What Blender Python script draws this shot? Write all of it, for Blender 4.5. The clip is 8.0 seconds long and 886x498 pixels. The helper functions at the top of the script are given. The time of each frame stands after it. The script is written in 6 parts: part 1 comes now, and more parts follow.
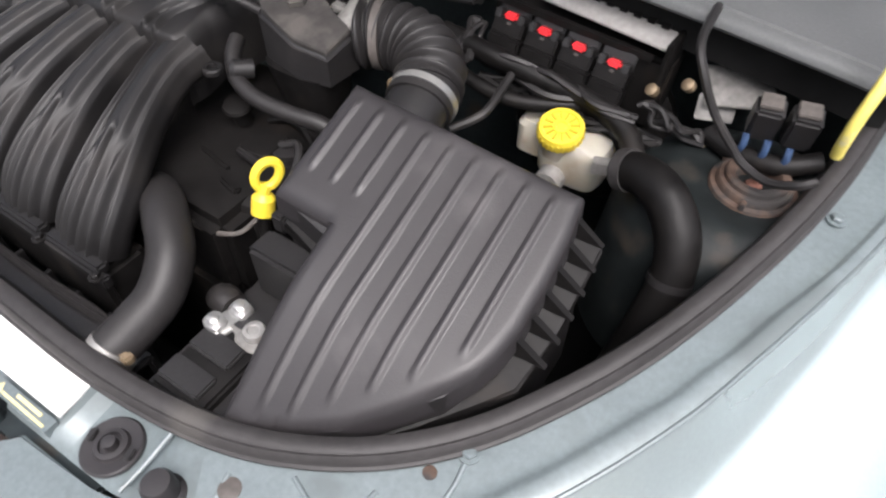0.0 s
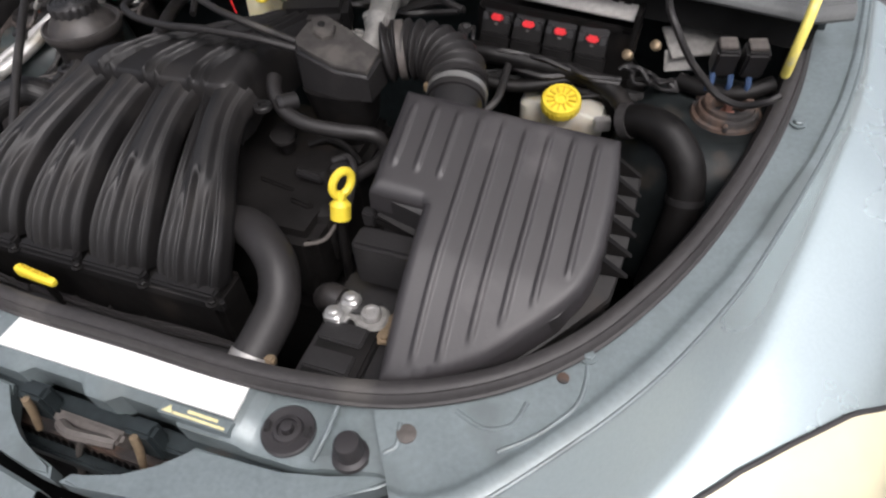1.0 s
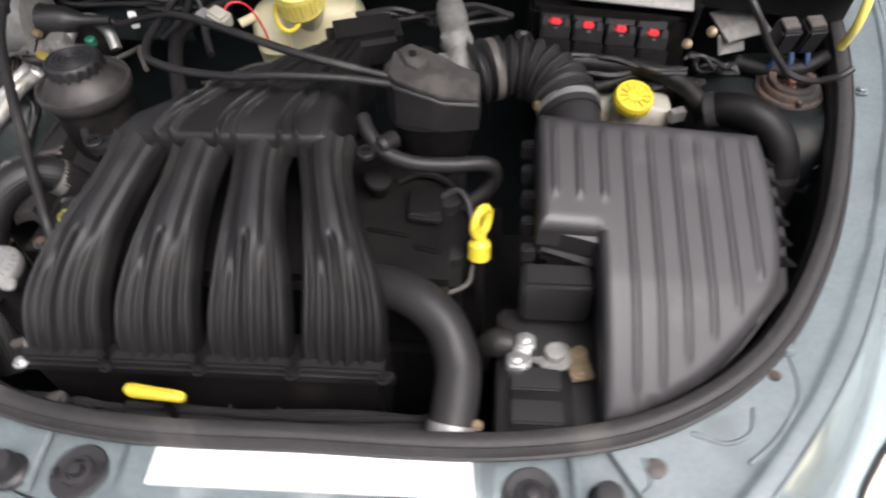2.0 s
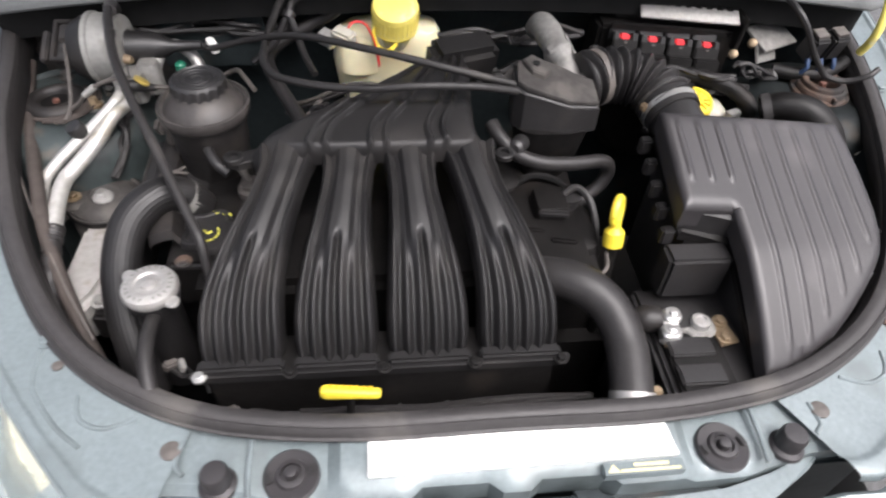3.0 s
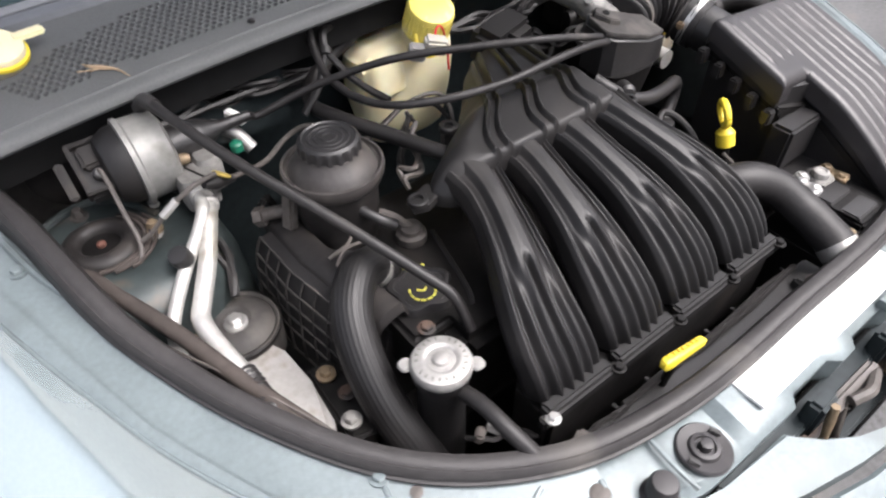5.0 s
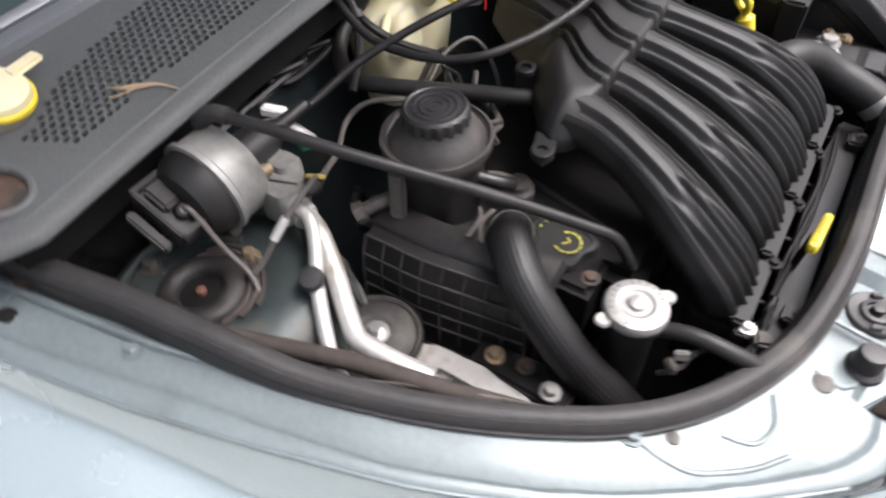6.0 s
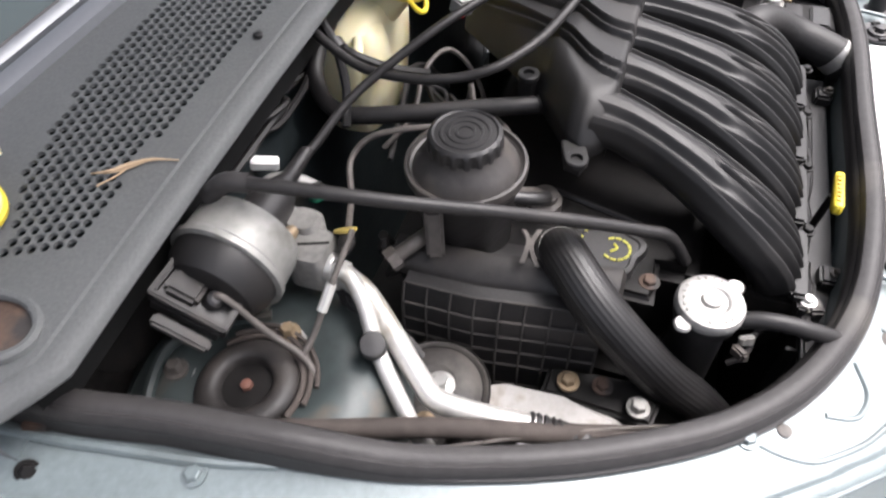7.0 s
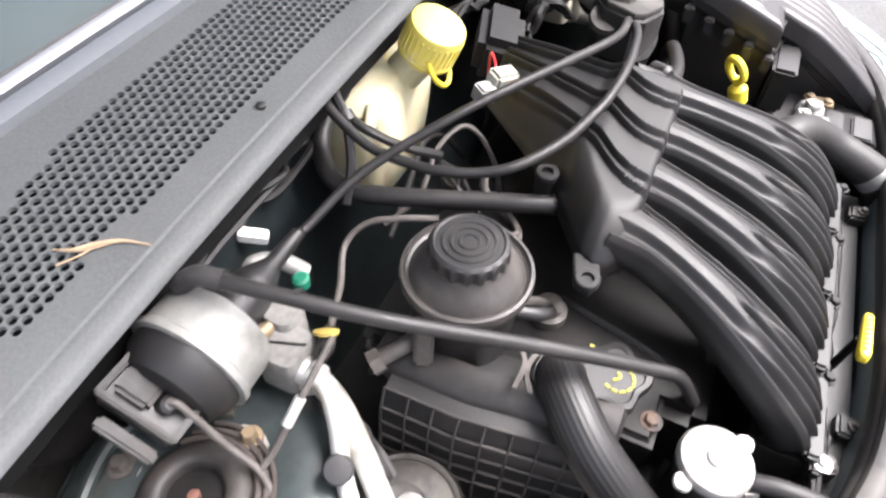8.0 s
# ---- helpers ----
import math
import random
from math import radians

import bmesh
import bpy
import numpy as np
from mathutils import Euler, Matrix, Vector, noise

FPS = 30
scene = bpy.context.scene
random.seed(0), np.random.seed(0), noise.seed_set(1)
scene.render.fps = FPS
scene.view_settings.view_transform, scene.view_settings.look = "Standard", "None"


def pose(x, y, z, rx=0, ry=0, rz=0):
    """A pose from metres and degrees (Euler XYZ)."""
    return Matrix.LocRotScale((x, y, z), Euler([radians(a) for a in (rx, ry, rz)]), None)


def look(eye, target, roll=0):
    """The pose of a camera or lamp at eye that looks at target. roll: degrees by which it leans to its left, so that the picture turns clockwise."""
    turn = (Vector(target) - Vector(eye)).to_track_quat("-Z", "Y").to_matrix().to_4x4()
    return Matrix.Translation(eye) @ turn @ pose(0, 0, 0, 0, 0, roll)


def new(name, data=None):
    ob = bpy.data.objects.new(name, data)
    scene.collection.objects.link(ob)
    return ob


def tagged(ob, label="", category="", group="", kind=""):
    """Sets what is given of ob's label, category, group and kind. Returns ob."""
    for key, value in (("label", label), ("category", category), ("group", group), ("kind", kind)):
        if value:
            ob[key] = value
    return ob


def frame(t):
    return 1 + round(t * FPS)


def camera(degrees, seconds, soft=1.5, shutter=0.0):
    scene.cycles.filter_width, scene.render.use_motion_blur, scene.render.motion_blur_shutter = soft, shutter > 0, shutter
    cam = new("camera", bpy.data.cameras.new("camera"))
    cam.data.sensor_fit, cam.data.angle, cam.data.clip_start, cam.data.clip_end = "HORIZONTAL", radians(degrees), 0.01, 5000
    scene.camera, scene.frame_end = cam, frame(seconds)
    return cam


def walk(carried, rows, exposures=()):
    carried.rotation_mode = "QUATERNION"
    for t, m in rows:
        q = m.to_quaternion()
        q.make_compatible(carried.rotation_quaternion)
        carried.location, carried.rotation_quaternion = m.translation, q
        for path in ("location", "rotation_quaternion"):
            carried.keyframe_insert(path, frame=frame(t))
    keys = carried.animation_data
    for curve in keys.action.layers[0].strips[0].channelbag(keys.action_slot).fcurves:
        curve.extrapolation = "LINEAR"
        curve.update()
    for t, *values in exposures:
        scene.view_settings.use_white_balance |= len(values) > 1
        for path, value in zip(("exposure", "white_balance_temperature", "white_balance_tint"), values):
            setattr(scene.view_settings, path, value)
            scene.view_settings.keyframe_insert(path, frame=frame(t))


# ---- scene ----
cam = camera(69.7, 8.0, soft=2.2, shutter=0.5)
PATH = [
    (0, (0.531, -0.032, 1.341), (-0.196, 1.068, -0.163), 0.4),
    (0.5, (0.497, -0.097, 1.356), (-0.111, 1.111, -0.118), -1.6),
    (0.8, (0.465, -0.164, 1.372), (-0.115, 1.067, -0.094), -5.2),
    (1, (0.448, -0.197, 1.387), (-0.081, 1.059, -0.077), -4.5),
    (1.2, (0.407, -0.210, 1.403), (-0.065, 1.077, -0.054), -3.3),
    (1.5, (0.343, -0.229, 1.405), (-0.061, 1.058, -0.073), -3.4),
    (1.8, (0.231, -0.204, 1.404), (0.033, 1.086, -0.112), -1.2),
    (2, (0.146, -0.192, 1.412), (0.038, 1.1, -0.111), -1.7),
    (2.2, (0.083, -0.193, 1.409), (0.045, 1.105, -0.112), -1.2),
    (3.3, (-0.168, -0.264, 1.415), (0.044, 1.123, -0.009), 3.7),
    (3.5, (-0.21, -0.263, 1.42), (0.015, 1.115, -0.011), 3.7),
    (3.8, (-0.298, -0.227, 1.414), (0.025, 1.096, -0.051), 5.0),
    (4, (-0.347, -0.173, 1.413), (0.057, 1.103, -0.073), 3.4),
    (4.2, (-0.405, -0.133, 1.4), (0.129, 1.099, -0.082), 2.7),
    (5.3, (-0.589, -0.047, 1.372), (0.348, 1.048, -0.015), -2.2),
    (5.5, (-0.622, -0.017, 1.376), (0.336, 1.023, -0.038), -3.0),
    (5.8, (-0.639, 0.050, 1.361), (0.313, 0.969, -0.139), -5.1),
    (6, (-0.683, 0.137, 1.361), (0.369, 0.893, -0.164), -3.5),
    (6.2, (-0.684, 0.197, 1.366), (0.373, 0.868, -0.194), -3.9),
    (6.5, (-0.706, 0.252, 1.354), (0.399, 0.788, -0.226), -3.2),
    (7, (-0.688, 0.274, 1.354), (0.486, 0.758, -0.191), -4.1),
    (7.2, (-0.665, 0.279, 1.357), (0.502, 0.780, -0.188), -3.4),
    (7.5, (-0.65, 0.297, 1.353), (0.573, 0.796, -0.148), 0.3),
    (8, (-0.606, 0.298, 1.367), (0.598, 0.812, -0.145), 2.4),
]
EXPOSURES = [(0.0, 0.87, 6300, 14), (1.0, 0.34, 6300, 14), (1.5, 0.45, 6300, 14), (2.0, 0.68, 6300, 14), (3.5, 1.14, 6300, 14), (4.0, 0.96, 6300, 14), (5.5, 1.42, 6300, 14), (6.0, 1.1, 6300, 14), (6.5, 1.15, 6300, 14), (7.0, 1.46, 6300, 14), (7.5, 2.0, 6300, 14), (8.0, 2.33, 6300, 14)]
walk(cam, [(t, look(eye, target, roll)) for t, eye, target, roll in PATH], EXPOSURES)

# ---- light: a bright overcast sky ----
SUN_UP, SUN_TURN = 62.0, 138.0
world = bpy.data.worlds.new("sky")
scene.world = world
world.use_nodes = True
wn, wl = world.node_tree.nodes, world.node_tree.links
sky = wn.new("ShaderNodeTexSky")
sky.sky_type, sky.sun_disc = "NISHITA", False
sky.sun_elevation, sky.sun_rotation = radians(SUN_UP), radians(SUN_TURN)
sky.air_density, sky.dust_density, sky.ozone_density = 1.0, 10.0, 1.0
grey = wn.new("ShaderNodeHueSaturation")
grey.inputs["Saturation"].default_value = 0.38
wl.new(sky.outputs[0], grey.inputs["Color"])
wl.new(grey.outputs[0], wn["Background"].inputs["Color"])
wn["Background"].inputs["Strength"].default_value = 0.15
sun_data = bpy.data.lights.new("sun", "SUN")
sun_data.energy, sun_data.angle, sun_data.color = 1.3, radians(40), (1.0, 0.97, 0.93)
sun = new("sun", sun_data)
a, e = radians(SUN_TURN), radians(SUN_UP)
sun.matrix_world = look((math.sin(a) * math.cos(e) * 20, math.cos(a) * math.cos(e) * 20, math.sin(e) * 20), (0, 0, 0.9))


# ---- materials ----
def material(name, color, rough=0.5, metal=0.0, vary=0.25, grain=60.0, bump=0.0, stain=None, stain_at=0.62, stain_scale=9.0, coat=0.0, glow=0.0, trans=0.0, sss=0.0, shine=0.5):
    """A principled material with two scales of colour change, roughness change, bump, and stains of a second colour."""
    m = bpy.data.materials.new(name)
    m.use_nodes = True
    n, l = m.node_tree.nodes, m.node_tree.links
    p = n["Principled BSDF"]
    co = n.new("ShaderNodeTexCoord")
    def noisy(scale, detail=4.0):
        t = n.new("ShaderNodeTexNoise")
        t.inputs["Scale"].default_value, t.inputs["Detail"].default_value = scale, detail
        l.new(co.outputs["Object"], t.inputs["Vector"])
        return t
    fine, wide = noisy(grain), noisy(stain_scale, 6.0)
    both = n.new("ShaderNodeMath")
    both.operation = "ADD"
    l.new(fine.outputs["Fac"], both.inputs[0]), l.new(wide.outputs["Fac"], both.inputs[1])
    ramp = n.new("ShaderNodeMapRange")
    ramp.inputs["From Min"].default_value, ramp.inputs["From Max"].default_value = 0.6, 1.4
    ramp.inputs["To Min"].default_value, ramp.inputs["To Max"].default_value = 1 - vary, 1 + vary
    l.new(both.outputs[0], ramp.inputs["Value"])
    mul = n.new("ShaderNodeVectorMath")
    mul.operation = "SCALE"
    mul.inputs[0].default_value = color
    l.new(ramp.outputs[0], mul.inputs["Scale"])
    out = mul.outputs[0]
    if stain:
        mix = n.new("ShaderNodeMix")
        mix.data_type = "RGBA"
        edge = n.new("ShaderNodeMapRange")
        edge.inputs["From Min"].default_value, edge.inputs["From Max"].default_value = stain_at, stain_at + 0.12
        l.new(wide.outputs["Fac"], edge.inputs["Value"])
        l.new(edge.outputs[0], mix.inputs["Factor"])
        l.new(out, mix.inputs["A"])
        mix.inputs["B"].default_value = (*stain, 1)
        out = mix.outputs["Result"]
    l.new(out, p.inputs["Base Color"])
    rr = n.new("ShaderNodeMapRange")
    rr.inputs["From Min"].default_value, rr.inputs["From Max"].default_value = 0.3, 0.7
    rr.inputs["To Min"].default_value, rr.inputs["To Max"].default_value = max(0.02, rough - 0.08), min(1.0, rough + 0.08)
    l.new(wide.outputs["Fac"], rr.inputs["Value"])
    l.new(rr.outputs[0], p.inputs["Roughness"])
    p.inputs["Metallic"].default_value = metal
    p.inputs["Specular IOR Level"].default_value = shine
    p.inputs["Coat Weight"].default_value = coat
    p.inputs["Coat Roughness"].default_value = 0.06
    p.inputs["Transmission Weight"].default_value = trans
    if sss:
        p.inputs["Subsurface Weight"].default_value = sss
        p.inputs["Subsurface Radius"].default_value = (0.02, 0.015, 0.008)
    if glow:
        p.inputs["Emission Color"].default_value, p.inputs["Emission Strength"].default_value = (*color, 1), glow
    if bump:
        b = n.new("ShaderNodeBump")
        b.inputs["Strength"].default_value, b.inputs["Distance"].default_value = bump, 0.002
        l.new(fine.outputs["Fac"], b.inputs["Height"])
        l.new(b.outputs[0], p.inputs["Normal"])
    return m


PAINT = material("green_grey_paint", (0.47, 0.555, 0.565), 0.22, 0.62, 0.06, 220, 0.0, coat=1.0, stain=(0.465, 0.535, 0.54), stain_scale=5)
# dusty on flanges and panel; on the fascia it only tones down reflected sky
DULL_PAINT = material("dusty_toned_down_paint", (0.140, 0.168, 0.174), 0.40, 0.18, 0.2, 180, 0.05, coat=0.18, stain=(0.105, 0.125, 0.127), stain_at=0.54, stain_scale=11, shine=0.45)
# dirty paint with the bay's deep shade darkened into its colour
BAY_PAINT = material("shaded_dirty_bay_paint", (0.021, 0.027, 0.029), 0.42, 0.2, 0.4, 90, 0.1, stain=(0.045, 0.037, 0.029), stain_scale=12, shine=0.3)
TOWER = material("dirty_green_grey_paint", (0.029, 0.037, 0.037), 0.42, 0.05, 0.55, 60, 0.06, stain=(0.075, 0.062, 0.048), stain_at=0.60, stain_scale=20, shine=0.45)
RUBBER = material("seal_rubber", (0.03, 0.028, 0.028), 0.55, 0, 0.3, 120, 0.1, stain=(0.07, 0.065, 0.06), shine=0.36)
HOSE = material("hose_rubber", (0.018, 0.0167, 0.0167), 0.48, 0, 0.3, 140, 0.12, stain=(0.060, 0.055, 0.050), shine=0.32)
PLASTIC = material("black_moulded_plastic", (0.0145, 0.0136, 0.0139), 0.44, 0, 0.35, 300, 0.1, stain=(0.032, 0.029, 0.028))
MANIFOLD = material("dusty_black_manifold_plastic", (0.0086, 0.0080, 0.0082), 0.50, 0, 0.3, 240, 0.04, stain=(0.017, 0.0154, 0.0148), stain_at=0.53, stain_scale=14, shine=0.40)
LID = material("grey_black_lid_plastic", (0.0235, 0.0215, 0.0227), 0.44, 0, 0.15, 700, 0.12, stain=(0.06, 0.055, 0.056))
# grime, its black taken lower still for the occlusion between parts
GRIME = material("shaded_grimy_black", (0.0070, 0.0064, 0.0062), 0.50, 0, 0.55, 70, 0.25, stain=(0.018, 0.0148, 0.0125), stain_scale=14, shine=0.20)
# near-black that stands in for shade inside openings
DARK = material("cavity_shade_black", (0.009, 0.009, 0.009), 0.8, 0, 0.4, 40, 0.2, shine=0.15)
CAST = material("cast_aluminium", (0.33, 0.322, 0.31), 0.5, 0.6, 0.2, 160, 0.25, stain=(0.22, 0.2, 0.18))
WORN_CAST = material("oil_stained_cast_aluminium", (0.27, 0.258, 0.248), 0.62, 0.15, 0.22, 140, 0.25, stain=(0.19, 0.168, 0.148), stain_at=0.58, stain_scale=28)
ALU = material("aluminium_pipe", (0.50, 0.49, 0.465), 0.42, 0.55, 0.2, 120, 0.08, stain=(0.34, 0.315, 0.265), stain_at=0.56, stain_scale=26)
STEEL = material("bright_steel", (0.52, 0.515, 0.50), 0.32, 0.8, 0.12, 150, 0.08, stain=(0.5, 0.47, 0.42))
RUST = material("rusty_steel", (0.080, 0.050, 0.036), 0.8, 0.1, 0.5, 130, 0.5, stain=(0.03, 0.027, 0.026), stain_at=0.46, stain_scale=22)
RUST_RED = material("rust_red", (0.11, 0.045, 0.031), 0.8, 0, 0.3, 130, 0.4)
YELLOW = material("yellow_plastic", (0.68, 0.53, 0.04), 0.42, 0, 0.12, 180, 0.04, stain=(0.55, 0.40, 0.03), stain_at=0.7)
PALE_YELLOW = material("sun_faded_yellow_plastic", (0.78, 0.66, 0.15), 0.42, 0, 0.12, 120, 0.05, stain=(0.70, 0.62, 0.30), stain_at=0.56, stain_scale=40)
# the same yellow, darker, so that raised marks carry their relief's shade
RELIEF_YELLOW = material("relief_shade_yellow", (0.50, 0.34, 0.015), 0.45, 0, 0.12, 180)
FADED = material("faded_yellow_print", (0.62, 0.56, 0.30), 0.6, 0, 0.2, 200)
RED = material("red_plastic", (0.58, 0.022, 0.028), 0.35, 0, 0.12, 200)
WHITE = material("white_label", (0.82, 0.82, 0.80), 0.45, 0, 0.04, 60, stain=(0.74, 0.74, 0.71), stain_at=0.66)
CREAM = material("cream_bottle_plastic", (0.72, 0.66, 0.44), 0.4, 0, 0.1, 30, 0.05, sss=0.4, stain=(0.5, 0.42, 0.22), stain_at=0.66)
MILKY = material("milky_reservoir_plastic", (0.36, 0.345, 0.295), 0.42, 0, 0.25, 30, 0.05, sss=0.3, stain=(0.26, 0.22, 0.165), stain_at=0.54)
COWL = material("weathered_cowl_plastic", (0.086, 0.0895, 0.0905), 0.66, 0, 0.18, 400, 0.2, stain=(0.100, 0.104, 0.102), shine=0.4)
DUSTY = material("dust_covered_black_plastic", (0.040, 0.037, 0.035), 0.62, 0, 0.4, 110, 0.25, stain=(0.072, 0.066, 0.060), stain_at=0.5, stain_scale=24, shine=0.3)
TIMING = material("dull_brown_black_plastic", (0.0165, 0.0148, 0.0143), 0.52, 0, 0.45, 110, 0.25, stain=(0.030, 0.0258, 0.0232), stain_at=0.54, stain_scale=24, shine=0.35)
# tower paint of the driver's side, darkened for the shade it stands in
TOWER_SHADED = material("shaded_tower_paint", (0.0095, 0.0118, 0.0122), 0.52, 0.0, 0.5, 60, 0.12, stain=(0.034, 0.029, 0.024), stain_at=0.56, stain_scale=16, shine=0.22)
DULL_CAST = material("dull_cast_metal", (0.19, 0.185, 0.175), 0.6, 0.35, 0.35, 120, 0.4, stain=(0.10, 0.092, 0.083), stain_scale=30)
SHELL = material("dusty_grey_plastic", (0.082, 0.073, 0.067), 0.52, 0.05, 0.35, 150, 0.15, stain=(0.13, 0.112, 0.098), shine=0.35)
BROWN = material("dusty_brown_sleeve", (0.048, 0.040, 0.036), 0.75, 0, 0.35, 90, 0.3, stain=(0.045, 0.038, 0.035), shine=0.2)
PEWTER = material("dull_silver_paint", (0.235, 0.232, 0.220), 0.52, 0.3, 0.2, 140, 0.15, stain=(0.165, 0.158, 0.142), stain_at=0.53, stain_scale=30)
PRINT = material("worn_yellow_print", (0.42, 0.40, 0.06), 0.6, 0, 0.5, 400)
GREEN = material("green_cap_plastic", (0.01, 0.12, 0.07), 0.4)
FAINT = material("faint_print", (0.55, 0.55, 0.54), 0.6)
OCHRE = material("ochre_plastic", (0.32, 0.24, 0.06), 0.5)
TAN = material("tan_insulation", (0.38, 0.275, 0.175), 0.9, 0, 0.2, 80, 0.3)
COPPER = material("dirty_brass", (0.24, 0.18, 0.115), 0.5, 0.5, 0.3, 120, 0.2, stain=(0.2, 0.13, 0.07))
DARK_GROUND = material("darkened_unseen_ground", (0.07, 0.07, 0.07), 0.9, 0, 0.5, 60, 0.6, stain=(0.10, 0.095, 0.09), stain_scale=3)
GRAVEL = material("pale_gravel", (0.235, 0.226, 0.214), 0.95, 0, 0.5, 60, 0.6, stain=(0.195, 0.19, 0.18), stain_scale=3)
BLUE = material("blue_wire_plastic", (0.025, 0.05, 0.11), 0.5, 0, 0.2, 80)
LENS = material("yellowed_lamp_plastic", (0.60, 0.55, 0.38), 0.22, 0, 0.06, 30, coat=0.6, stain=(0.58, 0.48, 0.22), stain_scale=4)
GLASS = material("dark_windscreen_glass", (0.018, 0.028, 0.031), 0.06, 0, 0.1, 5, shine=0.05)
RESERVOIR = material("dark_grey_reservoir_plastic", (0.040, 0.0362, 0.0345), 0.44, 0.0, 0.35, 150, 0.12, stain=(0.062, 0.055, 0.049), stain_at=0.55, stain_scale=20, shine=0.45)
CHROME = material("brushed_trim", (0.125, 0.131, 0.140), 0.36, 0.5, 0.08, 200)


# ---- mesh helpers ----
AT = {}


def obj(name, bm, mat, sharp=38):
    """A mesh object from a bmesh in world metres, with its origin at its middle."""
    bmesh.ops.recalc_face_normals(bm, faces=bm.faces)
    co = np.array([v.co for v in bm.verts])
    mid = Vector((co.min(0) + co.max(0)) / 2)
    bmesh.ops.translate(bm, verts=bm.verts, vec=-mid)
    for f in bm.faces:
        f.smooth = True
    me = bpy.data.meshes.new(name)
    bm.to_mesh(me)
    bm.free()
    me.set_sharp_from_angle(angle=radians(sharp))
    me.materials.append(mat)
    ob = new(name, me)
    ob.location = mid
    AT[ob.name] = mid
    return ob


def thing(name, place, label, category, group="", kind=""):
    ob = new(name)
    ob.empty_display_size = 0.02
    ob.location = Vector(place)
    AT[ob.name] = Vector(place)
    return tagged(ob, label, category, group, kind)


def part(name, bm, mat, parent, label="", sharp=38):
    ob = obj(name, bm, mat, sharp)
    ob.parent = parent
    ob.location = AT[ob.name] - AT[parent.name]
    return tagged(ob, label)


def around(n):
    return [2 * math.pi * k / n for k in range(n)]


def smooth_path(pts, n=6):
    """Catmull-Rom points through pts."""
    p = [Vector(q) for q in pts]
    p = [2 * p[0] - p[1]] + p + [2 * p[-1] - p[-2]]
    out = []
    for i in range(1, len(p) - 2):
        for k in range(n):
            t = k / n
            out.append(0.5 * (2 * p[i] + (p[i + 1] - p[i - 1]) * t + (2 * p[i - 1] - 5 * p[i] + 4 * p[i + 1] - p[i + 2]) * t**2
                              + (3 * p[i] - p[i - 1] - 3 * p[i + 1] + p[i + 2]) * t**3))
    return out + [p[-2]]


def grid(rows, bm=None, close=False, caps=False):
    """Quads between rows of points. close: each row is a ring; caps: close the first and last ring."""
    bm = bm or bmesh.new()
    vs = [[bm.verts.new(p) for p in row] for row in rows]
    for a, b in zip(vs, vs[1:]):
        n = len(a)
        for i in range(n if close else n - 1):
            bm.faces.new((a[i], a[(i + 1) % n], b[(i + 1) % n], b[i]))
    if caps:
        bm.faces.new(vs[0]), bm.faces.new(vs[-1])
    return bm


def tube(pts, r, seg=12, n=6, bm=None, ribs=0, rib=0.0, flutes=0):
    """A round tube along a smoothed path. r: a radius or one for each given point. ribs: rings to the metre, rib high."""
    path = smooth_path(pts, n)
    rs = r if isinstance(r, (list, tuple)) else [r] * len(pts)
    rad = np.interp(np.linspace(0, len(pts) - 1, len(path)), range(len(pts)), rs)
    up, rows, run = Vector((0.13, 0.21, 0.97)), [], 0.0
    for i, p in enumerate(path):
        d = (path[min(i + 1, len(path) - 1)] - path[max(i - 1, 0)]).normalized()
        run += (p - path[i - 1]).length if i else 0
        x = up.cross(d).normalized()
        up = d.cross(x).normalized()
        q = float(rad[i]) + (rib * math.sin(run * ribs * 2 * math.pi) if ribs else 0)
        rows.append([p + q * (1 + (0.010 * math.cos(flutes * t) if flutes else 0)) * (math.cos(t) * x + math.sin(t) * up) for t in around(seg)])
    return grid(rows, bm, close=True, caps=True)


def lathe(prof, place, axis=(0, 0, 1), seg=32, bm=None):
    """A turned solid: prof is (radius, height) along the axis from place."""
    q = Vector((0, 0, 1)).rotation_difference(Vector(axis).normalized())
    rows = [[Vector(place) + q @ Vector((r * math.cos(t), r * math.sin(t), h)) for t in around(seg)] for r, h in prof]
    return grid(rows, bm, close=True, caps=True)


def box(place, size, bev=0.003, turn=(0, 0, 0), bm=None, taper=1.0):
    """A box with rounded edges; taper shrinks its top."""
    b = bmesh.new()
    bmesh.ops.create_cube(b, size=1)
    for v in b.verts:
        k = taper if v.co.z > 0 else 1.0
        v.co = Vector((v.co.x * size[0] * k, v.co.y * size[1] * k, v.co.z * size[2]))
    if bev:
        bmesh.ops.bevel(b, geom=b.edges, offset=bev, segments=2, affect="EDGES")
    bmesh.ops.transform(b, matrix=pose(*place, *turn), verts=b.verts)
    return merge(b, bm)


def merge(b, bm):
    if bm is None:
        return b
    me = bpy.data.meshes.new("tmp")
    b.to_mesh(me)
    b.free()
    bm.from_mesh(me)
    bpy.data.meshes.remove(me)
    return bm


def prism(outline, low, high, bev=0.003, bm=None):
    """An upright plate or block on an outline of (x, y); low and high are heights or functions of x and y."""
    lo = low if callable(low) else lambda x, y: low
    hi = high if callable(high) else lambda x, y: high
    b = bmesh.new()
    top = [b.verts.new((x, y, hi(x, y))) for x, y in outline]
    bot = [b.verts.new((x, y, lo(x, y))) for x, y in outline]
    n = len(outline)
    for i in range(n):
        b.faces.new((bot[i], bot[(i + 1) % n], top[(i + 1) % n], top[i]))
    ft = b.faces.new(top)
    b.faces.new(bot[::-1])
    if bev:
        bmesh.ops.bevel(b, geom=list(ft.edges), offset=bev, segments=3, affect="EDGES")
    return merge(b, bm)


